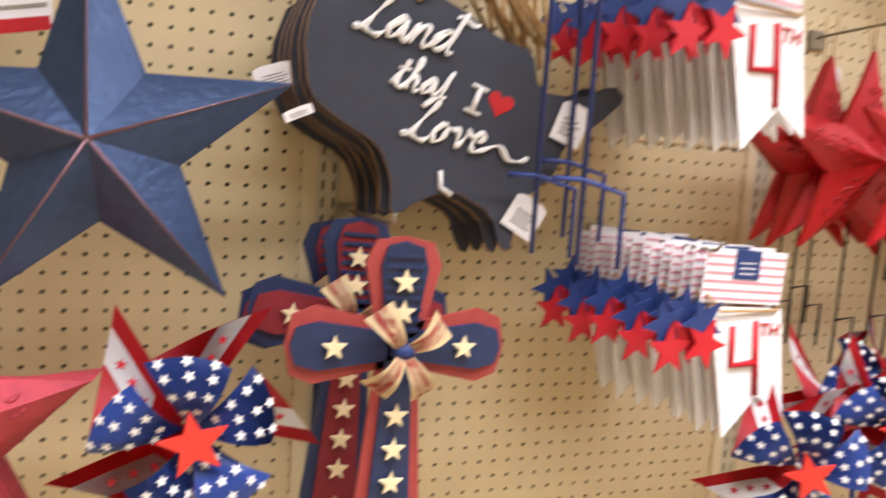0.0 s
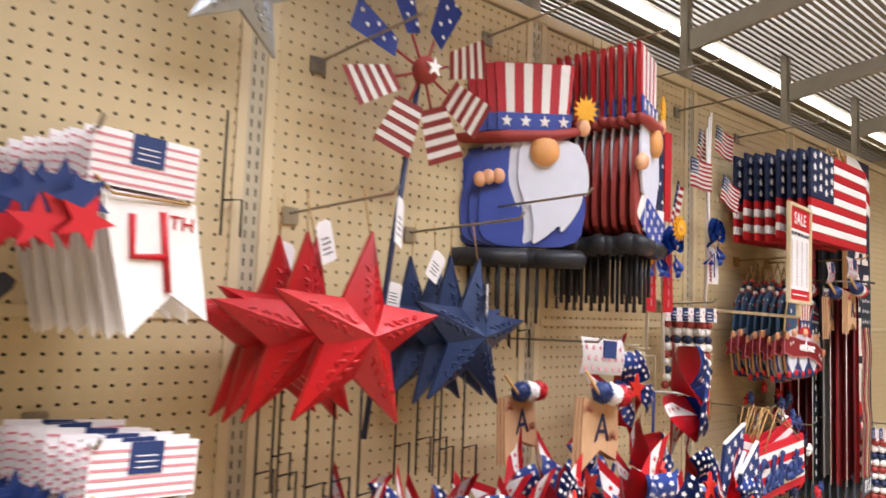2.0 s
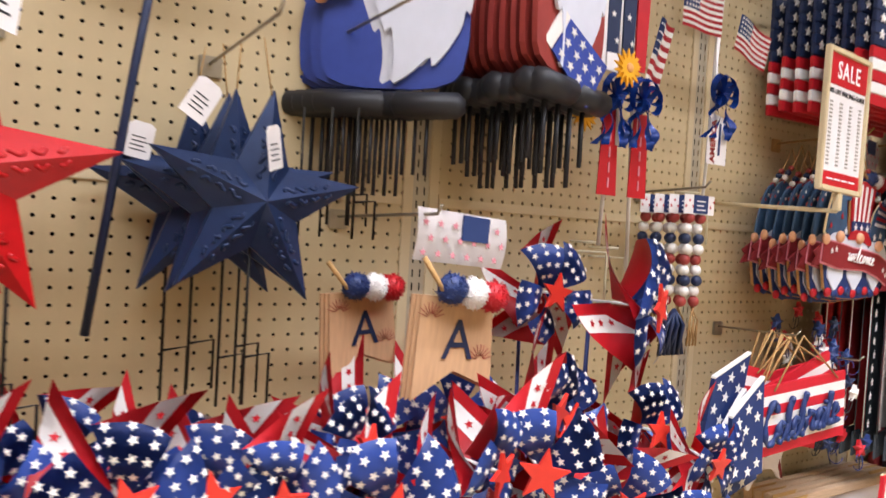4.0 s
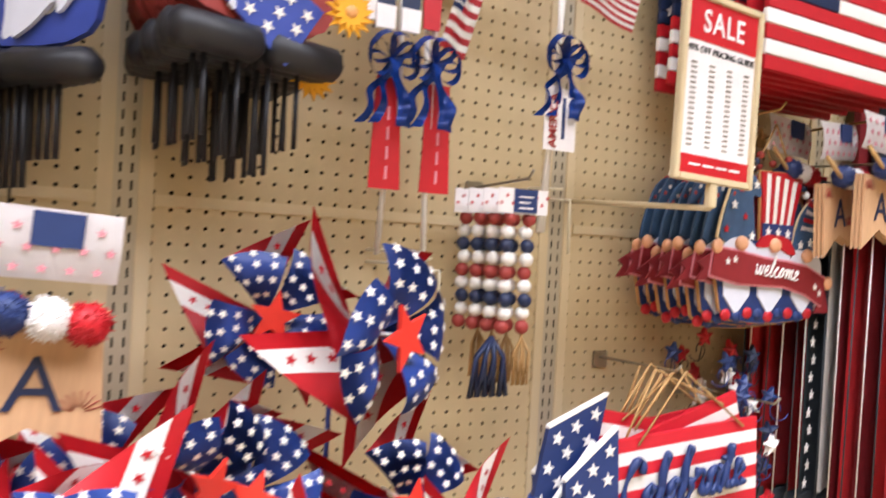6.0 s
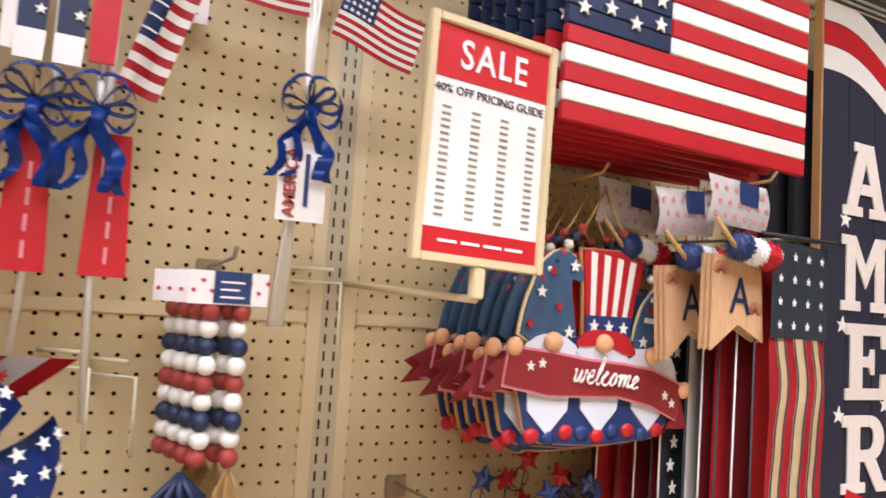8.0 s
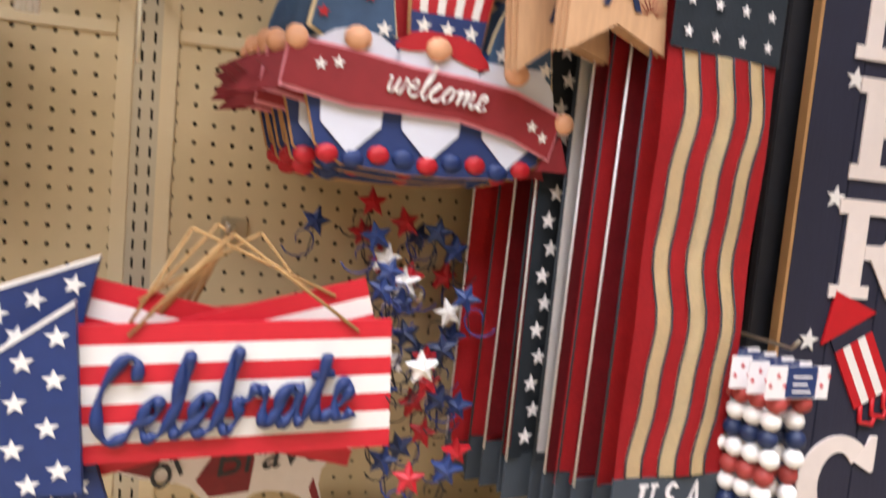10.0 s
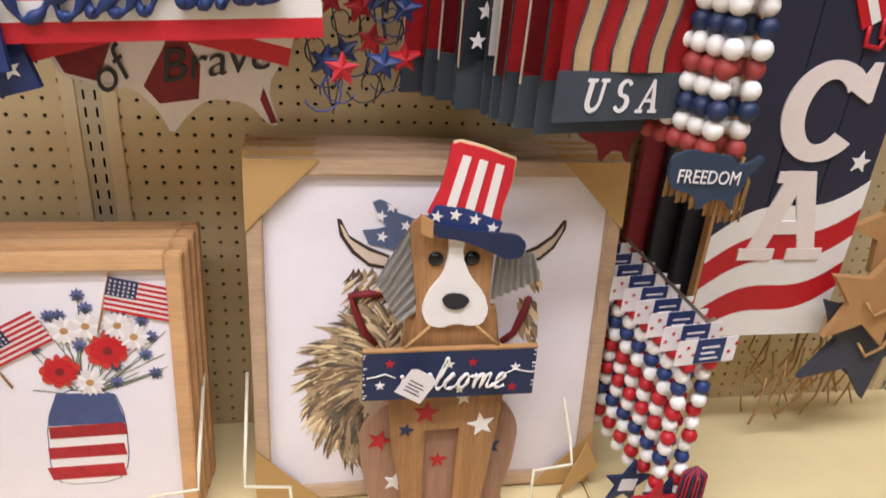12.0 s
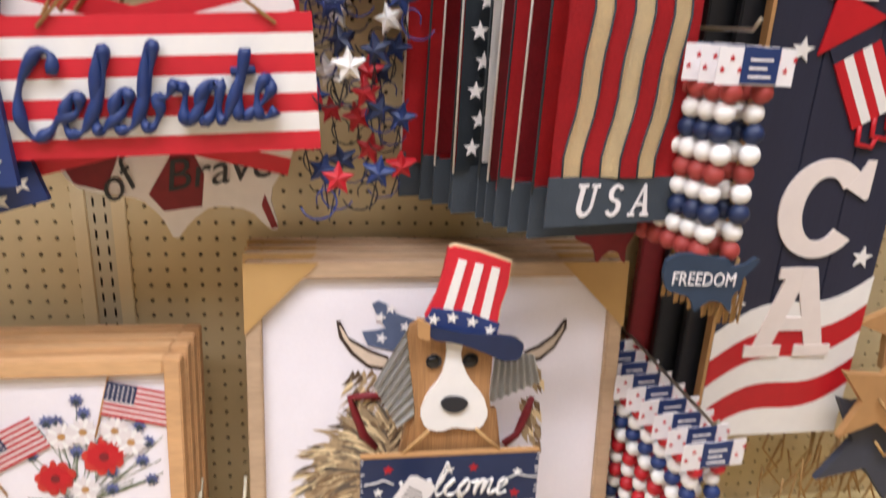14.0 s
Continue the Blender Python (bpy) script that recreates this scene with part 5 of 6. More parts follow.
def america_board():
    b = thing("america_board", "tall navy plank sign lettered AMERICA with rocket and stripes", "wooden sign", pose(3.335, -0.15, 0.40, 0, 0, 0))
    w, h = 0.25, 1.65
    for k in range(3):
        part("plank", box(-w / 2 + k * w / 3 + 0.0006, -w / 2 + (k + 1) * w / 3 - 0.0006, 0, 0.014, 0, h, bevel=0.001), NAVYM, b)
    part("edge", box(-w / 2 - 0.006, -w / 2 - 0.0005, -0.001, 0.016, 0, h), TAN, b, "raw tan wooden edge")
    def wave(z, u):
        return 0.0 if z <= 0 else z - 0.05 + 0.10 * u + 0.018 * math.sin(6.0 * u)

    def band(lo, hi, mm, top=False):
        us = [i / 14 for i in range(15)]
        f = (lambda z, u: max(0.0, min(h, z + 0.02 * math.sin(4 * u) - 0.07 * u))) if top else wave
        pts = [((u - 0.5) * w, max(0.0, f(lo, u))) for u in us] + [((u - 0.5) * w, max(0.0, f(hi, u)) + 0.0002) for u in reversed(us)]
        part("wave_stripe", slab(pts, 0.001, -0.0016), mm, b)

    for k in range(4):
        band(0.047 * k, 0.047 * (k + 1), (WHITE, BRIGHT, WHITE, BRIGHT)[k])
    band(0.188, 0.235, WHITE)
    for k in range(3):
        band(h - 0.14 + 0.05 * k, h - 0.092 + 0.05 * k, (WHITE, BRIGHT, WHITE)[k], True)
    for ch, x, z in (("A", -0.06, 1.225), ("M", -0.058, 1.035), ("E", -0.046, 0.86), ("R", -0.05, 0.68), ("C", -0.062, 0.312), ("A", -0.07, 0.145)):
        slab_letter(ch, x, z, 0.142, 0.15, b)
    rk = Matrix.Rotation(radians(-30), 3, "Y")
    def rot(bm):
        bmesh.ops.scale(bm, vec=(1.2, 1, 1.2), verts=bm.verts)
        bmesh.ops.rotate(bm, cent=(0, 0, 0), matrix=rk, verts=bm.verts)
        bmesh.ops.translate(bm, vec=(0.012, 0, 0.602), verts=bm.verts)
        return bm
    part("rocket_nose", rot(slab([(-0.045, 0.03), (0.045, 0.03), (0.0, 0.085)], 0.004, -0.005)), BRIGHT, b, "red rocket cone")
    part("rocket_band", rot(slab([(-0.03, 0.01), (0.03, 0.01), (0.03, 0.03), (-0.03, 0.03)], 0.004, -0.004)), NAVYM, b)
    for k in range(5):
        part("rocket_stripe", rot(slab([(-0.03 + 0.012 * k, -0.075), (-0.018 + 0.012 * k, -0.075), (-0.018 + 0.012 * k, 0.01), (-0.03 + 0.012 * k, 0.01)], 0.004, -0.0045)), (BRIGHT, WHITE)[k % 2], b)
    for k in range(3):
        part("rocket_curl", rot(tube([(-0.02 + 0.02 * k, -0.004, -0.075), (-0.03 + 0.02 * k, -0.004, -0.095), (-0.014 + 0.02 * k, -0.004, -0.108), (-0.004 + 0.02 * k, -0.004, -0.098)], 0.0035, n=5)), BRIGHT, b)
    for x, z in ((-0.05, 1.215), (-0.055, 1.005), (-0.062, 0.83), (-0.075, 0.612), (0.095, 0.31), (-0.10, 0.232), (0.09, 0.55), (0.085, 0.85), (0.09, 1.04)):
        part("star", slab(star_pts(x, z, 0.018, 85), 0.002, -0.0025), WHITE, b)
    part("cord", tube([(0, 0.01, h), (0, 0.08, h + 0.03), (0, 0.15, h + 0.03)], 0.003), JUTE, b)


NAVYM = mat("navy_plank", "242639", 0.6, var=0.14, scale=40, bump=0.15, stretch=(5, 1, 0.5))
CREAMW = mat("cream_letter", "e8dcd4", 0.6, var=0.04)
america_board()
for k, (x, y, mm) in enumerate(((3.245, -0.11, NAVYM), (3.215, -0.075, BLACK), (3.18, -0.05, DKRED))):
    o = thing("plank_board", "tall painted plank board leaning behind the lettered sign", "wooden sign", pose(x, y, 0.42), group="tall plank boards")
    part("board", box(-0.06, 0.08, 0, 0.014, 0, 1.5, bevel=0.002), mm, o)
    part("plank", box(-0.062, -0.02, -0.003, 0.014, 0.02, 1.5, bevel=0.002), BLACK if k == 0 else mm, o)

# ---- celebrate signs ----
def celebrate_sign(m, front):
    s = thing("celebrate_sign", "striped wooden sign with raised blue Celebrate script" if front else "striped wooden sign fanned out behind another", "wooden sign", m, group="celebrate signs")
    w, h = 0.34, 0.155
    for k in range(7):
        z = -h / 2 + h * k / 7
        part("stripe", box(-w / 2, w / 2, 0, 0.008, z, z + h / 7), RED2 if k % 2 == 0 else WHITE, s)
    part("star_panel", slab([(-w / 2 - 0.105, 0.035), (-w / 2 + 0.0, 0.105), (-w / 2 + 0.002, -0.105), (-w / 2 - 0.105, -0.105)], 0.01, -0.012), BLUE, s, "blue panel with white stars")
    part("panel_edge", slab([(-w / 2 - 0.106, 0.036), (-w / 2 + 0.0, 0.107), (-w / 2 + 0.0, 0.102), (-w / 2 - 0.106, 0.031)], 0.011, -0.0135), WHITE, s, "white panel edge")
    for x, z in ((-0.018, 0.068), (-0.052, 0.042), (-0.022, 0.022), (-0.084, 0.018), (-0.06, -0.002), (-0.09, -0.032), (-0.03, -0.03), (-0.064, -0.052), (-0.092, -0.086), (-0.02, -0.078), (-0.05, -0.092)):
        part("star", slab(star_pts(-w / 2 + x, z, 0.0125), 0.001, -0.0135), WHITE, s)
    if front:
        brush_script("Celebrate", 0.044, BLUE, s, -0.018, -0.044, y=-0.006, r=0.0068, rot=3.5, slant=0.22, stretch=0.86)
    for dx in (-0.12, 0.13):
        part("cord", tube([(dx, -0.004, h / 2 - 0.012), (-0.01, 0.0, h / 2 + 0.10)], 0.0022, n=5), JUTE, s)
    return s


RED2 = mat("sign_red", "cc2030", 0.5, var=0.08)
celebrate_sign(pose(2.438, -0.225, 0.945, 0, -1.5, 0) @ pose(0, 0, 0, 0, -2, 0), True)
celebrate_sign(pose(2.43, -0.20, 0.955, 0, -16, 0), False)
celebrate_sign(pose(2.42, -0.18, 0.945, 0, 12, 0), False)
celebrate_sign(pose(2.425, -0.16, 0.95, 0, -6, 0), False)
for k in range(5):
    part("cord", tube([(2.33 + 0.01 * k, -0.2 + 0.02 * k, 1.02), (2.41, -0.2 + 0.02 * k, 1.115)], 0.003, n=5), JUTE, thing("hanging_cord", "jute hanging cord over a hook", "cord", group="jute cords"))
peg_hook(2.41, 1.112, 0.21)
mp = thing("map_sign", "red and white country-shaped wooden sign with dark script", "wooden sign", pose(2.43, -0.115, 0.865, 0, -4, 0) @ Matrix.Diagonal((0.82, 1, 0.8, 1)))
part("board", slab(round_loop(USA), 0.007), PAPER, mp)
for q in ([(-0.195, 0.0), (-0.17, -0.065), (-0.125, -0.08), (-0.06, 0.05), (-0.12, 0.095), (-0.19, 0.07)], [(-0.06, -0.09), (-0.04, -0.12), (0.02, -0.115), (0.03, -0.06), (0.0, 0.02), (-0.02, -0.03)], [(0.02, 0.0), (0.14, -0.03), (0.155, -0.01), (0.17, 0.05), (0.10, 0.04), (0.07, 0.08), (0.03, 0.08)], [(0.115, -0.12), (0.122, -0.1), (0.138, -0.16), (0.128, -0.162)]):
    part("stripe", slab(q, 0.001, -0.0012), DKRED, mp, "dark red painted stripe")
writing("of", 0.075, BLACK, mp, -0.11, -0.07, y=-0.003, shear=0.3, rot=35)
writing("Brave", 0.075, BLACK, mp, 0.05, -0.055, y=-0.003, shear=0.3, rot=6)
tag_card(2.215, -0.14, 0.80, 0.055, 0.05, -15)

# ---- wire star garden stakes ----
rs = random.Random(11)
for k in range(46):
    x, z, y = rs.uniform(2.55, 2.715), rs.uniform(0.84, 1.15), rs.uniform(-0.20, -0.05)
    if k < 5:
        x, z, y = ((2.587, 1.165, -0.11), (2.515, 1.135, -0.10), (2.645, 0.975, -0.23), (2.632, 0.85, -0.26), (2.68, 0.855, -0.25))[k]
    mm = ((RED, NAVY, BLUE, NAVY, RED, WHITE, BLUE)[k % 7 - 5:] + (RED, NAVY, BLUE, RED, WHITE) if k >= 5 else (RED, BLUE, WHITE, RED, BLUE))[k % 5]
    st = thing("star_stake", "curly wire garden stake with a painted tin star", "garden stake", pose(x, y, z, rs.uniform(-15, 15), 0, rs.uniform(-25, 25)), group="wire star stakes")
    part("star", tin_star(0.021, 0.006, 90 + rs.uniform(-20, 20), 0.45), mm, st)
    q = rs.choice((-1, 1))
    part("curl", tube([(q * (0.03 - 0.024 * math.exp(-t * 0.25) + 0.018 * math.cos(t)), 0.002, -0.03 + 0.018 * math.sin(t)) for t in [0.5 * i for i in range(13)]], 0.0011, n=4), WIREB if k % 2 else BLACK, st)
    part("wire", tube([(0, 0.006, 0), (0.01 * q, 0.008, -0.05)], 0.0012, n=4), BLACK, st)
pk = peg_hook(2.63, 1.05, 0.24)

# ---- framed pictures ----
def picture_frame(m, w, h, mw, mh, fw=0.022, d=0.025, corners=True, label="", plain=False):
    p = thing("picture_frame", label, "framed picture", m, group="framed pictures")
    for a in ((-w / 2, -w / 2 + fw), (w / 2 - fw, w / 2)):
        part("frame_side", box(a[0], a[1], -d, 0, 0, h, bevel=0.002), mw, p)
    for a in ((0, fw), (h - fw, h)):
        part("frame_rail", box(-w / 2 + fw + 0.0003, w / 2 - fw - 0.0003, -d, 0, a[0], a[1], bevel=0.002), mh, p)
    part("canvas", box(-w / 2 + fw, w / 2 - fw, -d * 0.55, -0.002, fw, h - fw), CANVAS, p)
    if corners:
        c = 0.10
        for sx in (-1, 1):
            for z, sz in ((0, 1), (h, -1)):
                part("card_corner", slab([(sx * w / 2 + sx * 0.001, z - sz * 0.001), (sx * (w / 2 - c), z - sz * 0.001), (sx * w / 2 + sx * 0.001, z + sz * c)], 0.002, -d - 0.003), KRAFT, p, "tan cardboard corner guard")
    return p


LEAN_A = math.degrees(math.atan2(0.06, 0.55))
big = picture_frame(pose(2.78, -0.185, DECK + 0.003, -LEAN_A, 0, 0), 0.545, 0.552, ASH, ASH, label="large ash-framed highland cow print with cardboard corners")
for k in range(1, 4):
    picture_frame(pose(2.777, -0.185 + 0.028 * k, DECK + 0.003, -LEAN_A, 0, 0), 0.545, 0.556, ASH, ASH, label="ash-framed print stacked behind another on the deck")
flow = picture_frame(pose(2.22, -0.20, DECK + 0.003, -LEAN_A, 0, 0), 0.405, 0.425, OAK, OAKH, corners=False, label="oak-framed print of flowers in a striped jar")
for k in range(1, 4):
    picture_frame(pose(2.222 + 0.003 * k, -0.20 + 0.028 * k, DECK + 0.003, -LEAN_A, 0, 0), 0.405, 0.43, OAK, OAKH, corners=False, label="oak-framed print stacked behind another on the deck")


def on_canvas(name, pts, m, par, lift=0.0, label=""):
    return part(name, slab(pts, 0.0006, -0.0142 - lift), m, par, label)


FURM = mat("fur_brown", "8a7052", 0.9, var=0.3, scale=120, stretch=(1, 1, 0.3))
BANDB = mat("bandana_blue", "55617c", 0.8, var=0.2)
# the cow behind the dog: horns, bandana, fur, red halter
FURS = mat("fur_shadow", "6e6152", 0.9, var=0.35, scale=120, stretch=(1, 1, 0.3))
HORN = mat("horn_cream", "cbb8a2", 0.8, var=0.2, scale=40)
INKB = mat("horn_dark", "3a2a22", 0.8, var=0.2)
on_canvas("painted_horn_edge", [(-0.149, 0.466), (-0.143, 0.465), (-0.132, 0.441), (-0.103, 0.423), (-0.074, 0.410), (-0.076, 0.388), (-0.103, 0.393), (-0.128, 0.414), (-0.145, 0.440)], INKB, big, 0.0008)
on_canvas("painted_horn", [(-0.145, 0.458), (-0.141, 0.455), (-0.130, 0.435), (-0.103, 0.417), (-0.075, 0.406), (-0.080, 0.394), (-0.103, 0.399), (-0.124, 0.418), (-0.139, 0.440)], HORN, big, 0.0014)
on_canvas("painted_horn_edge", [(0.190, 0.462), (0.185, 0.462), (0.169, 0.438), (0.147, 0.422), (0.127, 0.413), (0.129, 0.393), (0.154, 0.399), (0.175, 0.418), (0.190, 0.448)], INKB, big, 0.0008)
on_canvas("painted_horn", [(0.187, 0.456), (0.175, 0.437), (0.150, 0.417), (0.129, 0.409), (0.130, 0.398), (0.152, 0.404), (0.171, 0.421), (0.184, 0.443)], HORN, big, 0.0014)
on_canvas("painted_bandana", [(-0.099, 0.490), (-0.089, 0.495), (-0.071, 0.486), (-0.064, 0.475), (-0.031, 0.463), (-0.050, 0.416), (-0.074, 0.420), (-0.104, 0.428), (-0.113, 0.449), (-0.092, 0.451), (-0.079, 0.454), (-0.091, 0.471)], BANDB, big, 0.0018)
for x, z in [(-0.087, 0.470), (-0.051, 0.455), (-0.085, 0.439), (-0.072, 0.483)]:
    on_canvas("painted_star", star_pts(x, z, 0.009, 75), PAPER, big, 0.0026)
for path in ([(-0.079, 0.348), (-0.103, 0.351), (-0.129, 0.349), (-0.121, 0.322), (-0.109, 0.288), (-0.090, 0.267)], [(0.144, 0.340), (0.136, 0.313), (0.123, 0.279), (0.104, 0.264)]):
    part("painted_halter", tube([(x, -0.0158, z) for x, z in path], [0.004 + 0.003 * abs(math.sin(1.3 * i)) for i in range(len(path))], n=6), DKRED, big, "dark red painted halter")
FUR = {}


def fur_stroke(pts, tone, lift):
    slab(pts, 0.0004, -0.0142 - lift, FUR.setdefault(tone.name, (bmesh.new(), tone))[0])


rf = random.Random(3)
fx, fz = [(-0.067, 0.187)][0]
on_canvas("fur_ground", [(fx + 0.125 * (1 + 0.04 * math.sin(31 * t)) * math.cos(t), fz + 0.135 * (1 + 0.04 * math.sin(27 * t)) * math.sin(t)) for t in [math.pi * (0.5 + 1.0 * i / 60) for i in range(61)]] + [(fx + 0.03, fz - 0.13), (fx + 0.03, fz + 0.13)], FURL, big, 0.0002)
for k in range(520):
    a = rf.uniform(92, 268)
    rr = rf.uniform(0.25, 1.0) ** 0.7
    cx, cz = fx + 0.125 * rr * math.cos(radians(a)), fz + 0.135 * rr * math.sin(radians(a))
    ln = rf.uniform(0.022, 0.042)
    h = radians(a + 28 + rf.uniform(-16, 16))
    d, n = Vector((math.cos(h), math.sin(h))), Vector((-math.sin(h), math.cos(h)))
    low = a > 190 and rr < 0.8
    tone = rf.choice((FURD, FURS, FURM, FURL, FURS)) if low else rf.choice((FURL, CREAMC, FURM, FURL, FURS))
    p = [Vector((cx, cz)) + d * ln * u + n * (w + 0.007 * u * u) for u, w in ((0, -0.0016), (0.5, -0.0028), (1, 0), (0.5, 0.0028), (0, 0.0016))]
    fur_stroke([tuple(v) for v in p], tone, 0.0004 + 0.000002 * k)
tx, tz = [(-0.103, 0.341)][0]
for k in range(90):
    x, z = tx + rf.uniform(-0.028, 0.05), tz + rf.uniform(-0.075, 0.055)
    q = rf.uniform(-0.9, 0.3)
    fur_stroke([(x, z), (x + 0.004, z - 0.010), (x - 0.018 * math.cos(q), z - 0.024), (x - 0.006, z - 0.011)], rf.choice((FURL, FURD, CREAMC, FURM)), 0.0003 + 0.000002 * k)
tx, tz = [(0.143, 0.347)][0]
for k in range(40):
    x, z = tx + rf.uniform(-0.02, 0.01), tz + rf.uniform(-0.15, 0.05)
    fur_stroke([(x, z), (x + 0.010, z - 0.006), (x + 0.012, z - 0.024), (x + 0.002, z - 0.012)], rf.choice((FURL, CREAMC, FURM)), 0.0003 + 0.000002 * k)

BANDN = mat("jar_blue", "46527c", 0.8, var=0.15)
GLITR = mat("jar_glitter", "a8222c", 0.6, var=0.4, scale=500)
for fbm, tone in FUR.values():
    tagged(part("painted_fur", fbm, tone, big, "fine brushed fur strokes"), kind="stuff")
# the jar of flowers
on_canvas("painted_jar_edge", [(0.059 + (x - 0.059) * 1.03, 0.13 + (z - 0.13) * 1.02) for x, z in round_loop([(0.023, 0.220), (0.095, 0.216), (0.107, 0.173), (0.106, 0.094), (0.087, 0.064), (0.013, 0.064), (-0.001, 0.088), (0.003, 0.170)])], LAV, flow)
on_canvas("painted_jar", round_loop([(0.023, 0.220), (0.095, 0.216), (0.107, 0.173), (0.106, 0.094), (0.087, 0.064), (0.013, 0.064), (-0.001, 0.088), (0.003, 0.170)]), PAPER, flow, 0.0008)
on_canvas("painted_shoulder", [(0.020, 0.217), (0.096, 0.213), (0.106, 0.173), (0.106, 0.165), (0.005, 0.164), (0.006, 0.179)], BANDN, flow, 0.0014)
on_canvas("painted_stripe", [(0.004, 0.162), (0.106, 0.165), (0.109, 0.145), (0.004, 0.143)], GLITR, flow, 0.0014)
on_canvas("painted_stripe", [(-0.001, 0.128), (0.102, 0.130), (0.105, 0.110), (0.000, 0.109)], GLITR, flow, 0.0014)
on_canvas("painted_stripe", [(-0.006, 0.094), (0.099, 0.096), (0.101, 0.074), (0.000, 0.073)], GLITR, flow, 0.0014)
for (cx, cz), rr in zip([(0.095, 0.282), (0.030, 0.252)], (0.033, 0.03)):
    for ring, mm in ((1.0, POPPY), (0.62, BRIGHT)):
        for k in range(9):
            a = 2 * math.pi * k / 9 + ring
            on_canvas("painted_petal", oval(cx + rr * ring * 0.6 * math.cos(a), cz + rr * ring * 0.6 * math.sin(a), rr * 0.36 * (0.7 + 0.3 * math.sin(5 * k)), rr * 0.3, 10), mm, flow, 0.002 + 0.0001 * k + (0.001 if ring < 1 else 0))
    on_canvas("flower_eye", oval(cx, cz, rr * 0.2, rr * 0.2, 10), DKRED, flow, 0.0045)
for cx, cz in [(0.042, 0.314), (0.067, 0.233), (0.111, 0.320), (0.131, 0.302), (0.070, 0.320)]:
    for k in range(15):
        a = 2 * math.pi * k / 15
        d, n = Vector((math.cos(a), math.sin(a))), Vector((-math.sin(a), math.cos(a)))
        on_canvas("painted_petal", [tuple(Vector((cx, cz)) + d * u + n * w) for u, w in ((0.004, -0.001), (0.016, -0.0032), (0.022, 0), (0.016, 0.0032), (0.004, 0.001))], PETAL if k % 3 else FELT, flow, 0.0024 + 0.00005 * k)
    on_canvas("flower_eye", oval(cx, cz, 0.0055, 0.005, 10), TAN, flow, 0.0036)
for k in range(46):
    cx, cz = rf.uniform(-0.01, 0.175), rf.uniform(0.215, 0.345)
    cx, cz = ([(0.064, 0.366), (0.072, 0.347), (0.024, 0.336), (0.037, 0.336), (0.118, 0.340), (0.126, 0.348), (0.153, 0.301), (0.144, 0.273), (0.155, 0.243), (0.103, 0.257), (0.143, 0.326), (0.059, 0.290), (0.102, 0.231), (0.001, 0.288)][k] if k < len([(0.064, 0.366), (0.072, 0.347), (0.024, 0.336), (0.037, 0.336), (0.118, 0.340), (0.126, 0.348), (0.153, 0.301), (0.144, 0.273), (0.155, 0.243), (0.103, 0.257), (0.143, 0.326), (0.059, 0.290), (0.102, 0.231), (0.001, 0.288)]) else (cx, min(cz, 0.37 - 0.6 * abs(cx - 0.075))))
    part("painted_stem", tube([(0.055, -0.0145, 0.21), ((cx + 0.055) / 2 + 0.01 * math.sin(k), -0.0146, (cz + 0.21) / 2), (cx, -0.0146, cz)], 0.0005, n=4), GREEN, flow)
    if k < len([(0.064, 0.366), (0.072, 0.347), (0.024, 0.336), (0.037, 0.336), (0.118, 0.340), (0.126, 0.348), (0.153, 0.301), (0.144, 0.273), (0.155, 0.243), (0.103, 0.257), (0.143, 0.326), (0.059, 0.290), (0.102, 0.231), (0.001, 0.288)]):
        on_canvas("painted_bloom", star_pts(cx, cz, 0.0105, 30 * k, 0.6, 8), LAV, flow, 0.0016)
        on_canvas("painted_bloom", star_pts(cx, cz - 0.003, 0.006, 50 * k, 0.5, 7), SLATE, flow, 0.0022)
for (bx, bz), rot in zip([(0.094, 0.345), (-0.050, 0.260)], (-14, 28)):
    c, w = radians(rot), 0.088
    fl2 = part("printed_flag", slab([(bx, bz), (bx + w * math.cos(c), bz + w * math.sin(c)), (bx + w * math.cos(c) - 0.05 * math.sin(c), bz + w * math.sin(c) + 0.05 * math.cos(c)), (bx - 0.05 * math.sin(c), bz + 0.05 * math.cos(c))], 0.0006, -0.0172), PETAL, flow, "small printed striped flag")
    at = lambda u, v: (bx + u * w * math.cos(c) - v * 0.05 * math.sin(c), bz + u * w * math.sin(c) + v * 0.05 * math.cos(c))
    for k in range(0, 13, 2):
        part("printed_stripe", slab([at(0, k / 13), at(1, k / 13), at(1, (k + 1) / 13), at(0, (k + 1) / 13)], 0.0003, -0.0176), RED, fl2)
    part("printed_canton", slab([at(0, 0.46), at(0.45, 0.46), at(0.45, 1), at(0, 1)], 0.0003, -0.0180), NAVY, fl2)
    for i in range(6):
        for j in range(4):
            part("printed_star", slab(star_pts(*at(0.05 + 0.07 * i, 0.53 + 0.12 * j), 0.0022), 0.0002, -0.0183), PETAL, fl2)
    part("printed_pole", tube([(at(0, 1.1)[0], -0.0165, at(0, 1.1)[1]), (at(0, -0.7)[0], -0.0165, at(0, -0.7)[1])], 0.0016, n=5), TAN, flow)


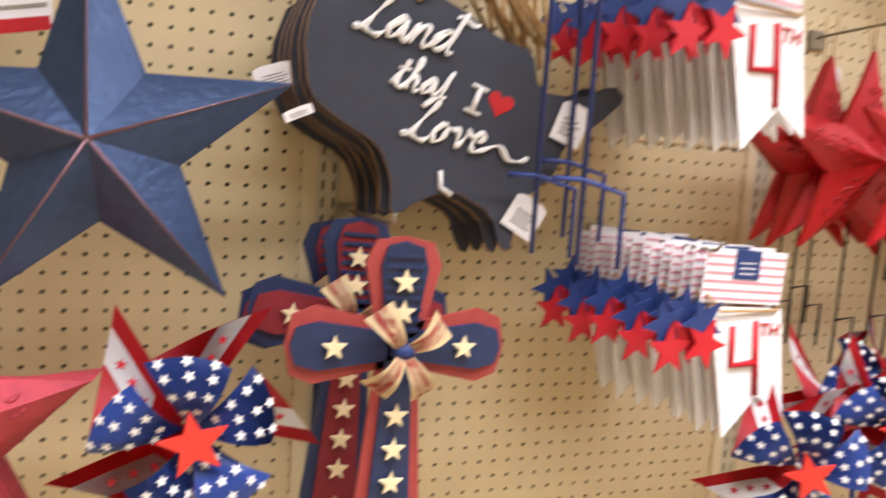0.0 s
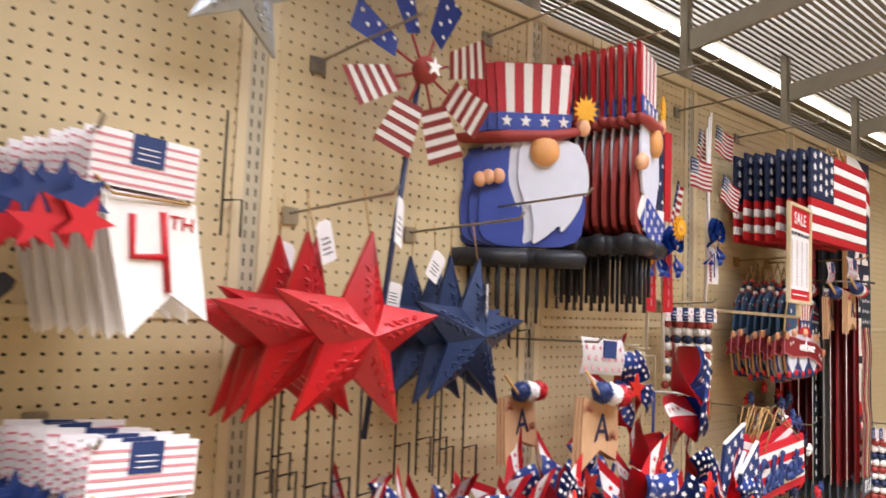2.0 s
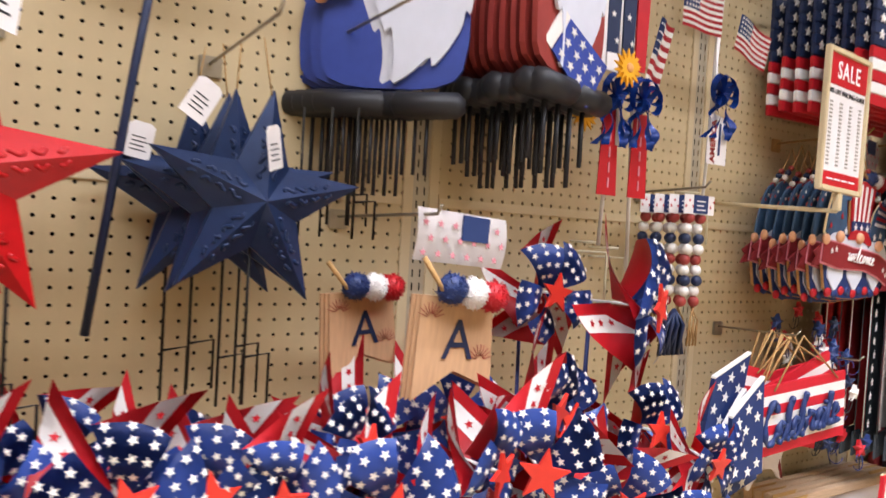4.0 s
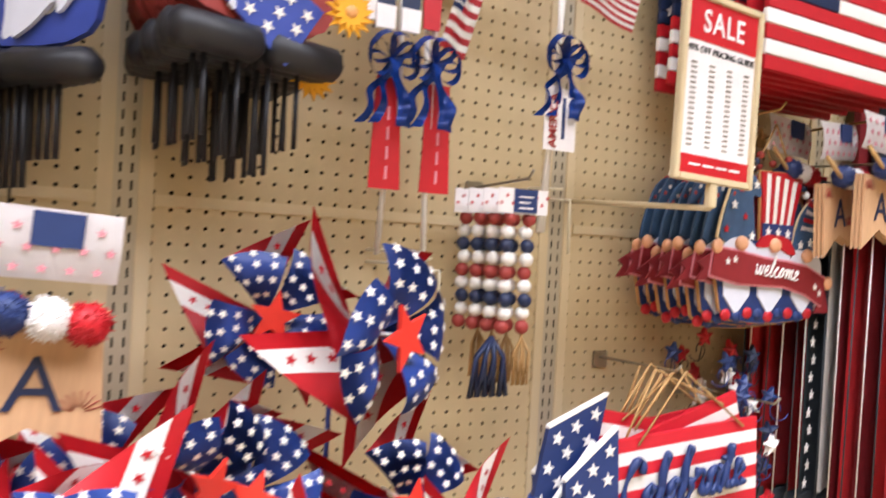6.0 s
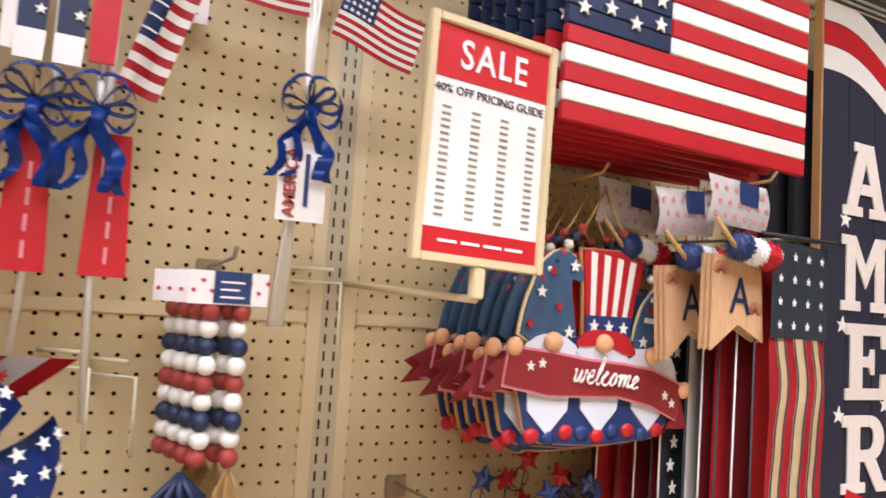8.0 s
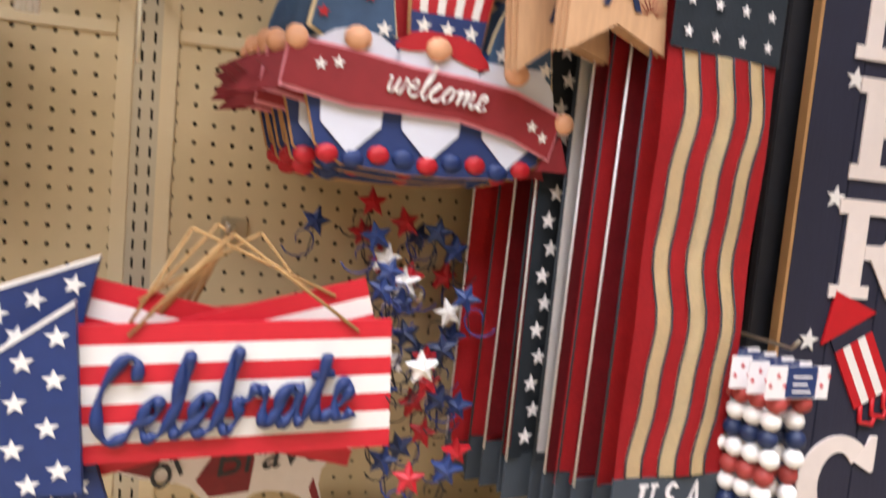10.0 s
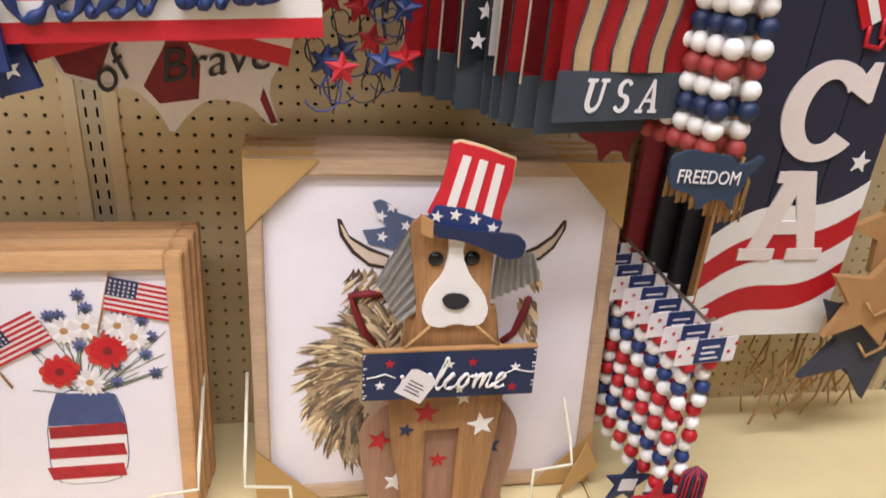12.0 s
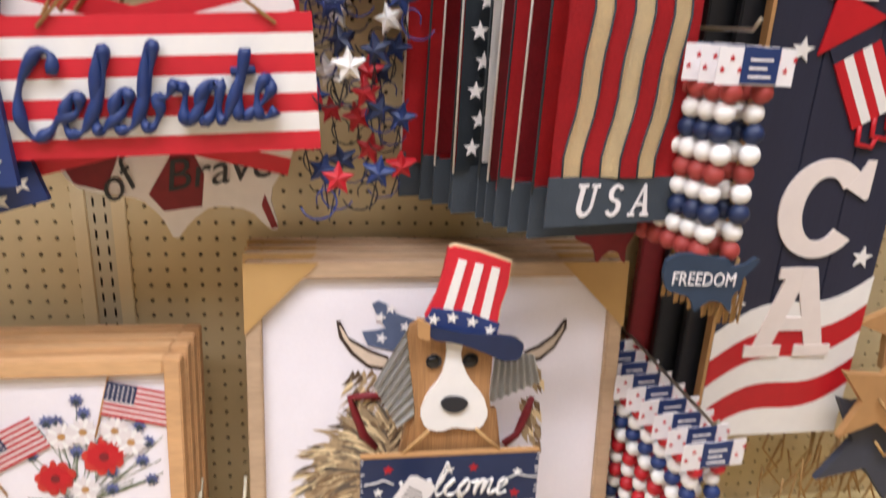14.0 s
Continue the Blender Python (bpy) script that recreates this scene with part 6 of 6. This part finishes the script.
# ---- dog sign ----
def dog_sign():
    d = thing("dog_sign", "layered wooden dog in a striped top hat holding a welcome board", "wooden dog", pose(2.788, -0.262, DECK, -3, 0, 0))
    part("haunch", slab(round_loop([(-0.112, 0.0), (-0.05, 0.0), (-0.045, 0.21), (-0.085, 0.215), (-0.128, 0.165), (-0.122, 0.09), (-0.106, 0.03)], 2), 0.009, 0.014), HAUNCH, d, "rosy wooden haunch")
    part("haunch", slab(round_loop([(0.109, 0.0), (0.05, 0.0), (0.045, 0.21), (0.085, 0.215), (0.119, 0.165), (0.115, 0.09), (0.1, 0.03)], 2), 0.009, 0.014), HAUNCH, d, "rosy wooden haunch")
    part("belly", slab([(-0.043, 0.004), (0.043, 0.004), (0.043, 0.2), (-0.043, 0.2)], 0.006, 0.008), HAUNCH, d)
    body = BODYP
    part("body", slab(body, 0.012, -0.004), WALNUT, d)
    part("head", slab(round_loop(HEADP), 0.01, -0.012), WALNUT, d)
    part("blaze", slab(round_loop(BLAZEP), 0.006, -0.018), WHITE, d, "white face blaze and muzzle")
    part("nose", slab(round_loop(NOSEP, 2), 0.004, -0.0215), BLACK, d, "flat black nose")
    for ex, ez in EYEP:
        part("eye", ball((ex, -0.013, ez), 0.0095, squash=(1, 0.6, 1)), GLOSSB, d, "glossy black bead eye")
        part("eye_ring", tube([(ex + 0.0098 * math.cos(q * 0.6283), -0.0135, ez + 0.0098 * math.sin(q * 0.6283)) for q in range(11)], 0.0012, n=5), BLACK, d)
    for ear in (EARL, EARR):
        part("ear", corrugated(ear), ZINC, d, "corrugated galvanised ear")
    part("hat_crown", slab(CROWN, 0.008, -0.02), RED2, d, "red and white striped crown")
    part("crown_edge", slab([(x * 1.0 + 0.0022, z + 0.0022) for x, z in CROWN], 0.006, -0.0175), CREAMC, d, "pale raw edge")
    lo, hi = (Vector((CROWN[0][0], CROWN[0][1])), Vector((CROWN[-1][0], CROWN[-1][1]))), (Vector(CROWN[3]), Vector(CROWN[6]))
    for u in (0.2, 0.46, 0.72):
        q = [lo[0].lerp(lo[1], u), lo[0].lerp(lo[1], u + 0.13), hi[0].lerp(hi[1], u + 0.13), hi[0].lerp(hi[1], u)]
        q[2], q[3] = q[1].lerp(q[2], 0.9), q[0].lerp(q[3], 0.9)
        part("hat_stripe", slab([tuple(v) for v in q], 0.002, -0.0215), WHITE, d)
    part("hat_band", slab(BANDP, 0.008, -0.0225), BLUE, d, "blue star band")
    for x, z in BANDS:
        part("star", slab(star_pts(x, z, 0.0085, 80), 0.001, -0.024), WHITE, d)
    part("hat_brim", slab(round_loop(BRIMP), 0.006, -0.03), NAVY, d, "navy curved brim")
    part("hat_block", slab(BLOCKP, 0.009, -0.031), TAN, d, "raw wooden block")
    part("board", box(-0.126, 0.119, -0.029, -0.021, 0.246, 0.3225, bevel=0.001), NAVY, d, "navy hanging board")
    part("board_edge", box(-0.126, 0.119, -0.0295, -0.02, 0.3228, 0.3255), TAN, d)
    brush_script("welcome", 0.0235, WHITE, d, -0.002, 0.264, y=-0.0305, r=0.0024)
    for sx in (-1, 1):
        part("swash", tube([(sx * 0.078 - 0.003, -0.0305, 0.283), (sx * 0.092 - 0.003, -0.0305, 0.29), (sx * 0.105 - 0.003, -0.0305, 0.286), (sx * 0.118 - 0.003, -0.0305, 0.284)], 0.0011, n=5), WHITE, d)
    rng2 = random.Random(12)
    for k in range(26):
        cx, cz = rng2.choice((-0.1255, 0.1185)), rng2.uniform(0.248, 0.32)
        part("worn_edge", box(cx - rng2.uniform(0.001, 0.006) * (cx > 0), cx + rng2.uniform(0.001, 0.006) * (cx < 0), -0.0293, -0.0289, cz, cz + rng2.uniform(0.001, 0.003)), PAPER, d)
    for x, z, mm in BOARDS:
        part("star", slab(star_pts(x, z, 0.0075), 0.001, -0.0302), mm, d)
    for sx in (-1, 1):
        part("cord", tube([(sx * 0.032 - 0.003, -0.02, 0.356), (sx * 0.07 - 0.003, -0.024, 0.322)], 0.0024, n=6), JUTE, d, "twisted jute cord")
    for x, z, r2, mm, y in STARS:
        part("star", slab(star_pts(x, z, r2, 90 + 200 * x), 0.002, y), mm, d, "painted wooden star")
    return d


def corrugated(c):
    """A four-cornered sheet with ribs that run along its first edge."""
    p = [Vector((x, 0, z)) for x, z in c]
    return surf(lambda u, v: p[0].lerp(p[1], u).lerp(p[3].lerp(p[2], u), v) + Vector((0, -0.006 + 0.0032 * math.sin(44 * v), 0)), 6, 42, t=0.001)


ZINC = mat("corrugated_zinc", "c4c3bd", 0.42, 0.55, var=0.16, scale=70, bump=0.1)
GLOSSB = mat("gloss_black", "0c0c0e", 0.08, var=0.1, bump=0)
HEADP = [(-0.060, 0.349), (-0.052, 0.371), (-0.063, 0.457), (-0.068, 0.500), (-0.046, 0.515), (0.047, 0.481), (0.048, 0.449), (0.046, 0.393), (0.061, 0.344), (0.065, 0.306), (-0.063, 0.313)]
BLAZEP = [(-0.017, 0.495), (0.007, 0.489), (0.003, 0.461), (0.016, 0.430), (0.038, 0.403), (0.046, 0.377), (0.038, 0.356), (0.020, 0.354), (0.001, 0.359), (-0.020, 0.352), (-0.039, 0.358), (-0.048, 0.380), (-0.040, 0.407), (-0.021, 0.432), (-0.015, 0.462)]
NOSEP = [(-0.022, 0.397), (-0.013, 0.406), (0.007, 0.405), (0.018, 0.396), (0.011, 0.385), (-0.002, 0.381), (-0.014, 0.385)]
EYEP = [(-0.031, 0.454), (0.018, 0.454)]
EARL = [(-0.110, 0.419), (-0.065, 0.500), (-0.053, 0.371), (-0.076, 0.354)]
EARR = [(0.048, 0.387), (0.052, 0.462), (0.095, 0.457), (0.102, 0.420)]
CROWN = [(-0.046, 0.520), (-0.032, 0.551), (-0.024, 0.583), (-0.020, 0.610), (-0.011, 0.613), (0.019, 0.606), (0.062, 0.591), (0.060, 0.562), (0.051, 0.529), (0.048, 0.491)]
BANDP = [(-0.047, 0.512), (-0.037, 0.532), (0.005, 0.527), (0.052, 0.509), (0.048, 0.490), (0.008, 0.495), (-0.024, 0.502)]
BANDS = [(-0.035, 0.517), (-0.011, 0.519), (0.015, 0.513), (0.039, 0.501)]
BRIMP = [(-0.041, 0.511), (-0.003, 0.501), (0.045, 0.496), (0.073, 0.493), (0.086, 0.481), (0.080, 0.460), (0.058, 0.459), (0.031, 0.473), (-0.002, 0.486), (-0.040, 0.492)]
BLOCKP = [(-0.057, 0.521), (-0.040, 0.512), (-0.040, 0.490), (-0.055, 0.496)]
EARR = [EARR[0], EARR[1], (EARR[2][0] + 0.012, EARR[2][1]), (EARR[3][0] + 0.016, EARR[3][1] - 0.004)]
BODYP = [(-0.067, 0.0), (-0.022, 0.0), (-0.03, 0.06), (-0.031, 0.172), (0.021, 0.174), (0.019, 0.06), (0.02, 0.0), (0.072, 0.0), (0.064, 0.03), (0.077, 0.15), (0.085, 0.245), (0.072, 0.3), (0.06, 0.375), (-0.06, 0.375), (-0.075, 0.3), (-0.088, 0.245), (-0.08, 0.15), (-0.058, 0.03)]
BOARDS = [(-0.102, 0.271, WHITE), (-0.006, 0.301, WHITE), (0.011, 0.260, WHITE), (0.089, 0.293, WHITE), (-0.089, 0.305, RED), (0.027, 0.303, RED), (0.087, 0.260, RED)]
STARS = [(-0.030, 0.204, 0.020, RED, -0.0056), (0.054, 0.179, 0.022, WHITE, -0.0056), (0.024, 0.228, 0.013, WHITE, -0.0056), (-0.059, 0.175, 0.012, NAVY, -0.0056), (-0.096, 0.145, 0.019, RED, 0.0122), (-0.006, 0.108, 0.014, RED, 0.0062), (0.077, 0.123, 0.017, NAVY, 0.0122), (-0.071, 0.066, 0.018, WHITE, 0.0122), (0.064, 0.055, 0.011, WHITE, 0.0122)]
dog_sign()
tag_card(2.733, -0.302, DECK + 0.288, 0.042, 0.046, 32)


# ---- wire picture stops on the deck ----
for x, sx in ((2.43, -1), (2.495, 1), (3.0, -1)):
    w = thing("wire_stop", "cream wire easel stop holding the frames", "wire stand", pose(x, 0, DECK), group="wire easel stops")
    part("wire", tube([(0, -0.13, 0.20), (0, -0.235, 0.115), (0, -0.255, 0.085), (sx * 0.065, -0.262, 0.085), (sx * 0.072, -0.285, 0.003)], 0.003), WIREW, w)
ct = thing("card_corner", "loose tan cardboard corner guard standing on the deck", "cardboard", pose(3.03, -0.235, DECK + 0.002, -8, 0, 10))
part("card", slab([(-0.04, 0.0), (0.035, 0.045), (0.01, 0.095)], 0.003), KRAFT, ct)


# ---- bead garlands with little plaques by the tall sign ----
for k in range(5):
    bead_garland(pose(3.075 - 0.008 * k, -0.335 + 0.022 * k, 0.985, 0, 0, 4), 2, 9, 0.0125, 0.035)
fp = thing("freedom_plaque", "small slate-blue map plaque lettered FREEDOM", "plaque", pose(3.066, -0.345, 0.758, 0, 2, 0))
part("plaque", slab([(x * 0.28, z * 0.27) for x, z in round_loop(USA)], 0.006), NAVYS := mat("slate_blue", "2c3c50", 0.7, var=0.15), fp)
writing("FREEDOM", 0.024, PAPER, fp, -0.005, -0.004, y=-0.0015, sx=0.78)
up2 = thing("usa_plaque", "small red map plaque lettered USA", "plaque", pose(2.985, -0.22, 0.785, 0, 2, 0))
part("plaque", slab([(x * 0.24, z * 0.33) for x, z in round_loop(USA)], 0.006), DKRED, up2)
writing("USA", 0.027, PAPER, up2, -0.01, 0.0, y=-0.0015, sx=0.8)
for k in range(9):
    bead_garland(pose(3.115 - 0.006 * k + 0.008, -0.325 + 0.033 * k, 0.485 + 0.002 * k, 0, 0, 6), 2, 12, 0.0115, 0.0, (0, 1, 2, 1, 0, 1), bright=True)
peg_hook(3.12, 0.535, 0.33)
peg_hook(3.075, 1.03, 0.33)
ts = thing("red_tassel", "red and blue yarn tassel under bead garland", "tassel", pose(3.155, -0.345, 0.30))
for i in range(22):
    a = 0.6 * i
    part("strand", tube([(0, 0, 0), (0.018 * math.cos(a), 0.012 * math.sin(a), -0.015), (0.02 * math.cos(a), 0.014 * math.sin(a), -0.085)], 0.0018, n=4), (RIBRED, NAVY, RIBRED)[i % 3], ts)
for x, y, z, mm, nm in ((3.095, -0.35, 0.235, RED, "red"), (3.12, -0.335, 0.225, NAVY, "navy"), (3.07, -0.31, 0.24, NAVY, "navy")):
    o = thing("wooden_star", nm + " wooden star charm with a paper label", "star charm", pose(x, y, z, 0, 12, 10), group="wooden star charms")
    part("star", slab(star_pts(0, 0, 0.045), 0.006), mm, o)
    part("label", box(-0.014, 0.016, -0.001, 0, -0.012, 0.01), PAPER, o)
for i in range(14):
    part("strand", tube([(3.14 + 0.003 * i, -0.33, 0.235), (3.135 + 0.0045 * i, -0.332 + 0.003 * (i % 4), 0.185)], 0.0016, n=4), JUTE, thing("jute_fringe", "frayed jute fringe strand", "fringe", group="jute fringes"))

# ---- dark stars and raffia at the end of the bay ----
for x, y, z, r, mm, rot in ((3.50, -0.20, 0.49, 0.10, TAN, 80), (3.53, -0.183, 0.40, 0.13, SLATEN := mat("slate_star", "3c3f4c", 0.7, var=0.15), 70), (3.60, -0.165, 0.43, 0.13, SLATEN, 95), (3.545, -0.15, 0.60, 0.09, TAN, 110)):
    o = thing("wooden_star", "rustic cut wooden star with jute bow", "wooden star", pose(x, y, z), group="rustic wooden stars")
    part("star", slab(star_pts(0, 0, r, rot, 0.45), 0.012), mm, o)
    part("cord", tube([(-0.02, -0.004, 0.0), (0.0, -0.008, -0.025), (0.03, -0.006, -0.01), (0.04, -0.004, 0.02)], 0.003, n=5), JUTE, o)
rr2 = random.Random(8)
for k in range(34):
    x = rr2.uniform(3.38, 3.66)
    z = rr2.uniform(0.22, 0.33)
    y = rr2.uniform(-0.14, -0.03)
    o = thing("raffia_strand", "dry tan raffia strand hanging", "raffia", pose(x, y, z), group="raffia strands")
    part("strand", tube([(0, 0, 0.06), (rr2.uniform(-0.02, 0.02), 0, 0), (rr2.uniform(-0.03, 0.03), 0, -0.045)], 0.0018, n=4), JUTE, o)

# ---- a striped paper star tip by the blue star, and a striped cone below the banners ----
pc = thing("striped_card", "white paper card with fine printed stripes and red foot", "paper card", pose(-0.375, -0.12, 1.47, 0, -12, 0))
part("card", slab([(-0.06, -0.06), (0.03, -0.06), (0.06, 0.08), (-0.06, 0.08)], 0.002), PAPER, pc)
part("red_foot", box(-0.03, 0.03, -0.001, 0, -0.06, -0.045), BRIGHT, pc)
for k in range(8):
    part("stripe", box(-0.05, 0.03, -0.0008, 0, -0.035 + 0.013 * k, -0.031 + 0.013 * k), SHELFM, pc)
cn = thing("rope_tree", "striped rope-wound cone tree", "cone", pose(0.42, -0.25, 0.72))
for k in range(16):
    r0 = 0.055 * (1 - k / 17)
    part("coil", tube([(r0 * math.cos(0.5236 * i), r0 * math.sin(0.5236 * i), 0.009 * k) for i in range(13)], 0.0048, n=5), (BRICK, PAPER)[k % 2], cn)
part("stand", tube([(0, 0, 0), (0, 0, DECK - 0.72)], 0.006), TAN, cn)
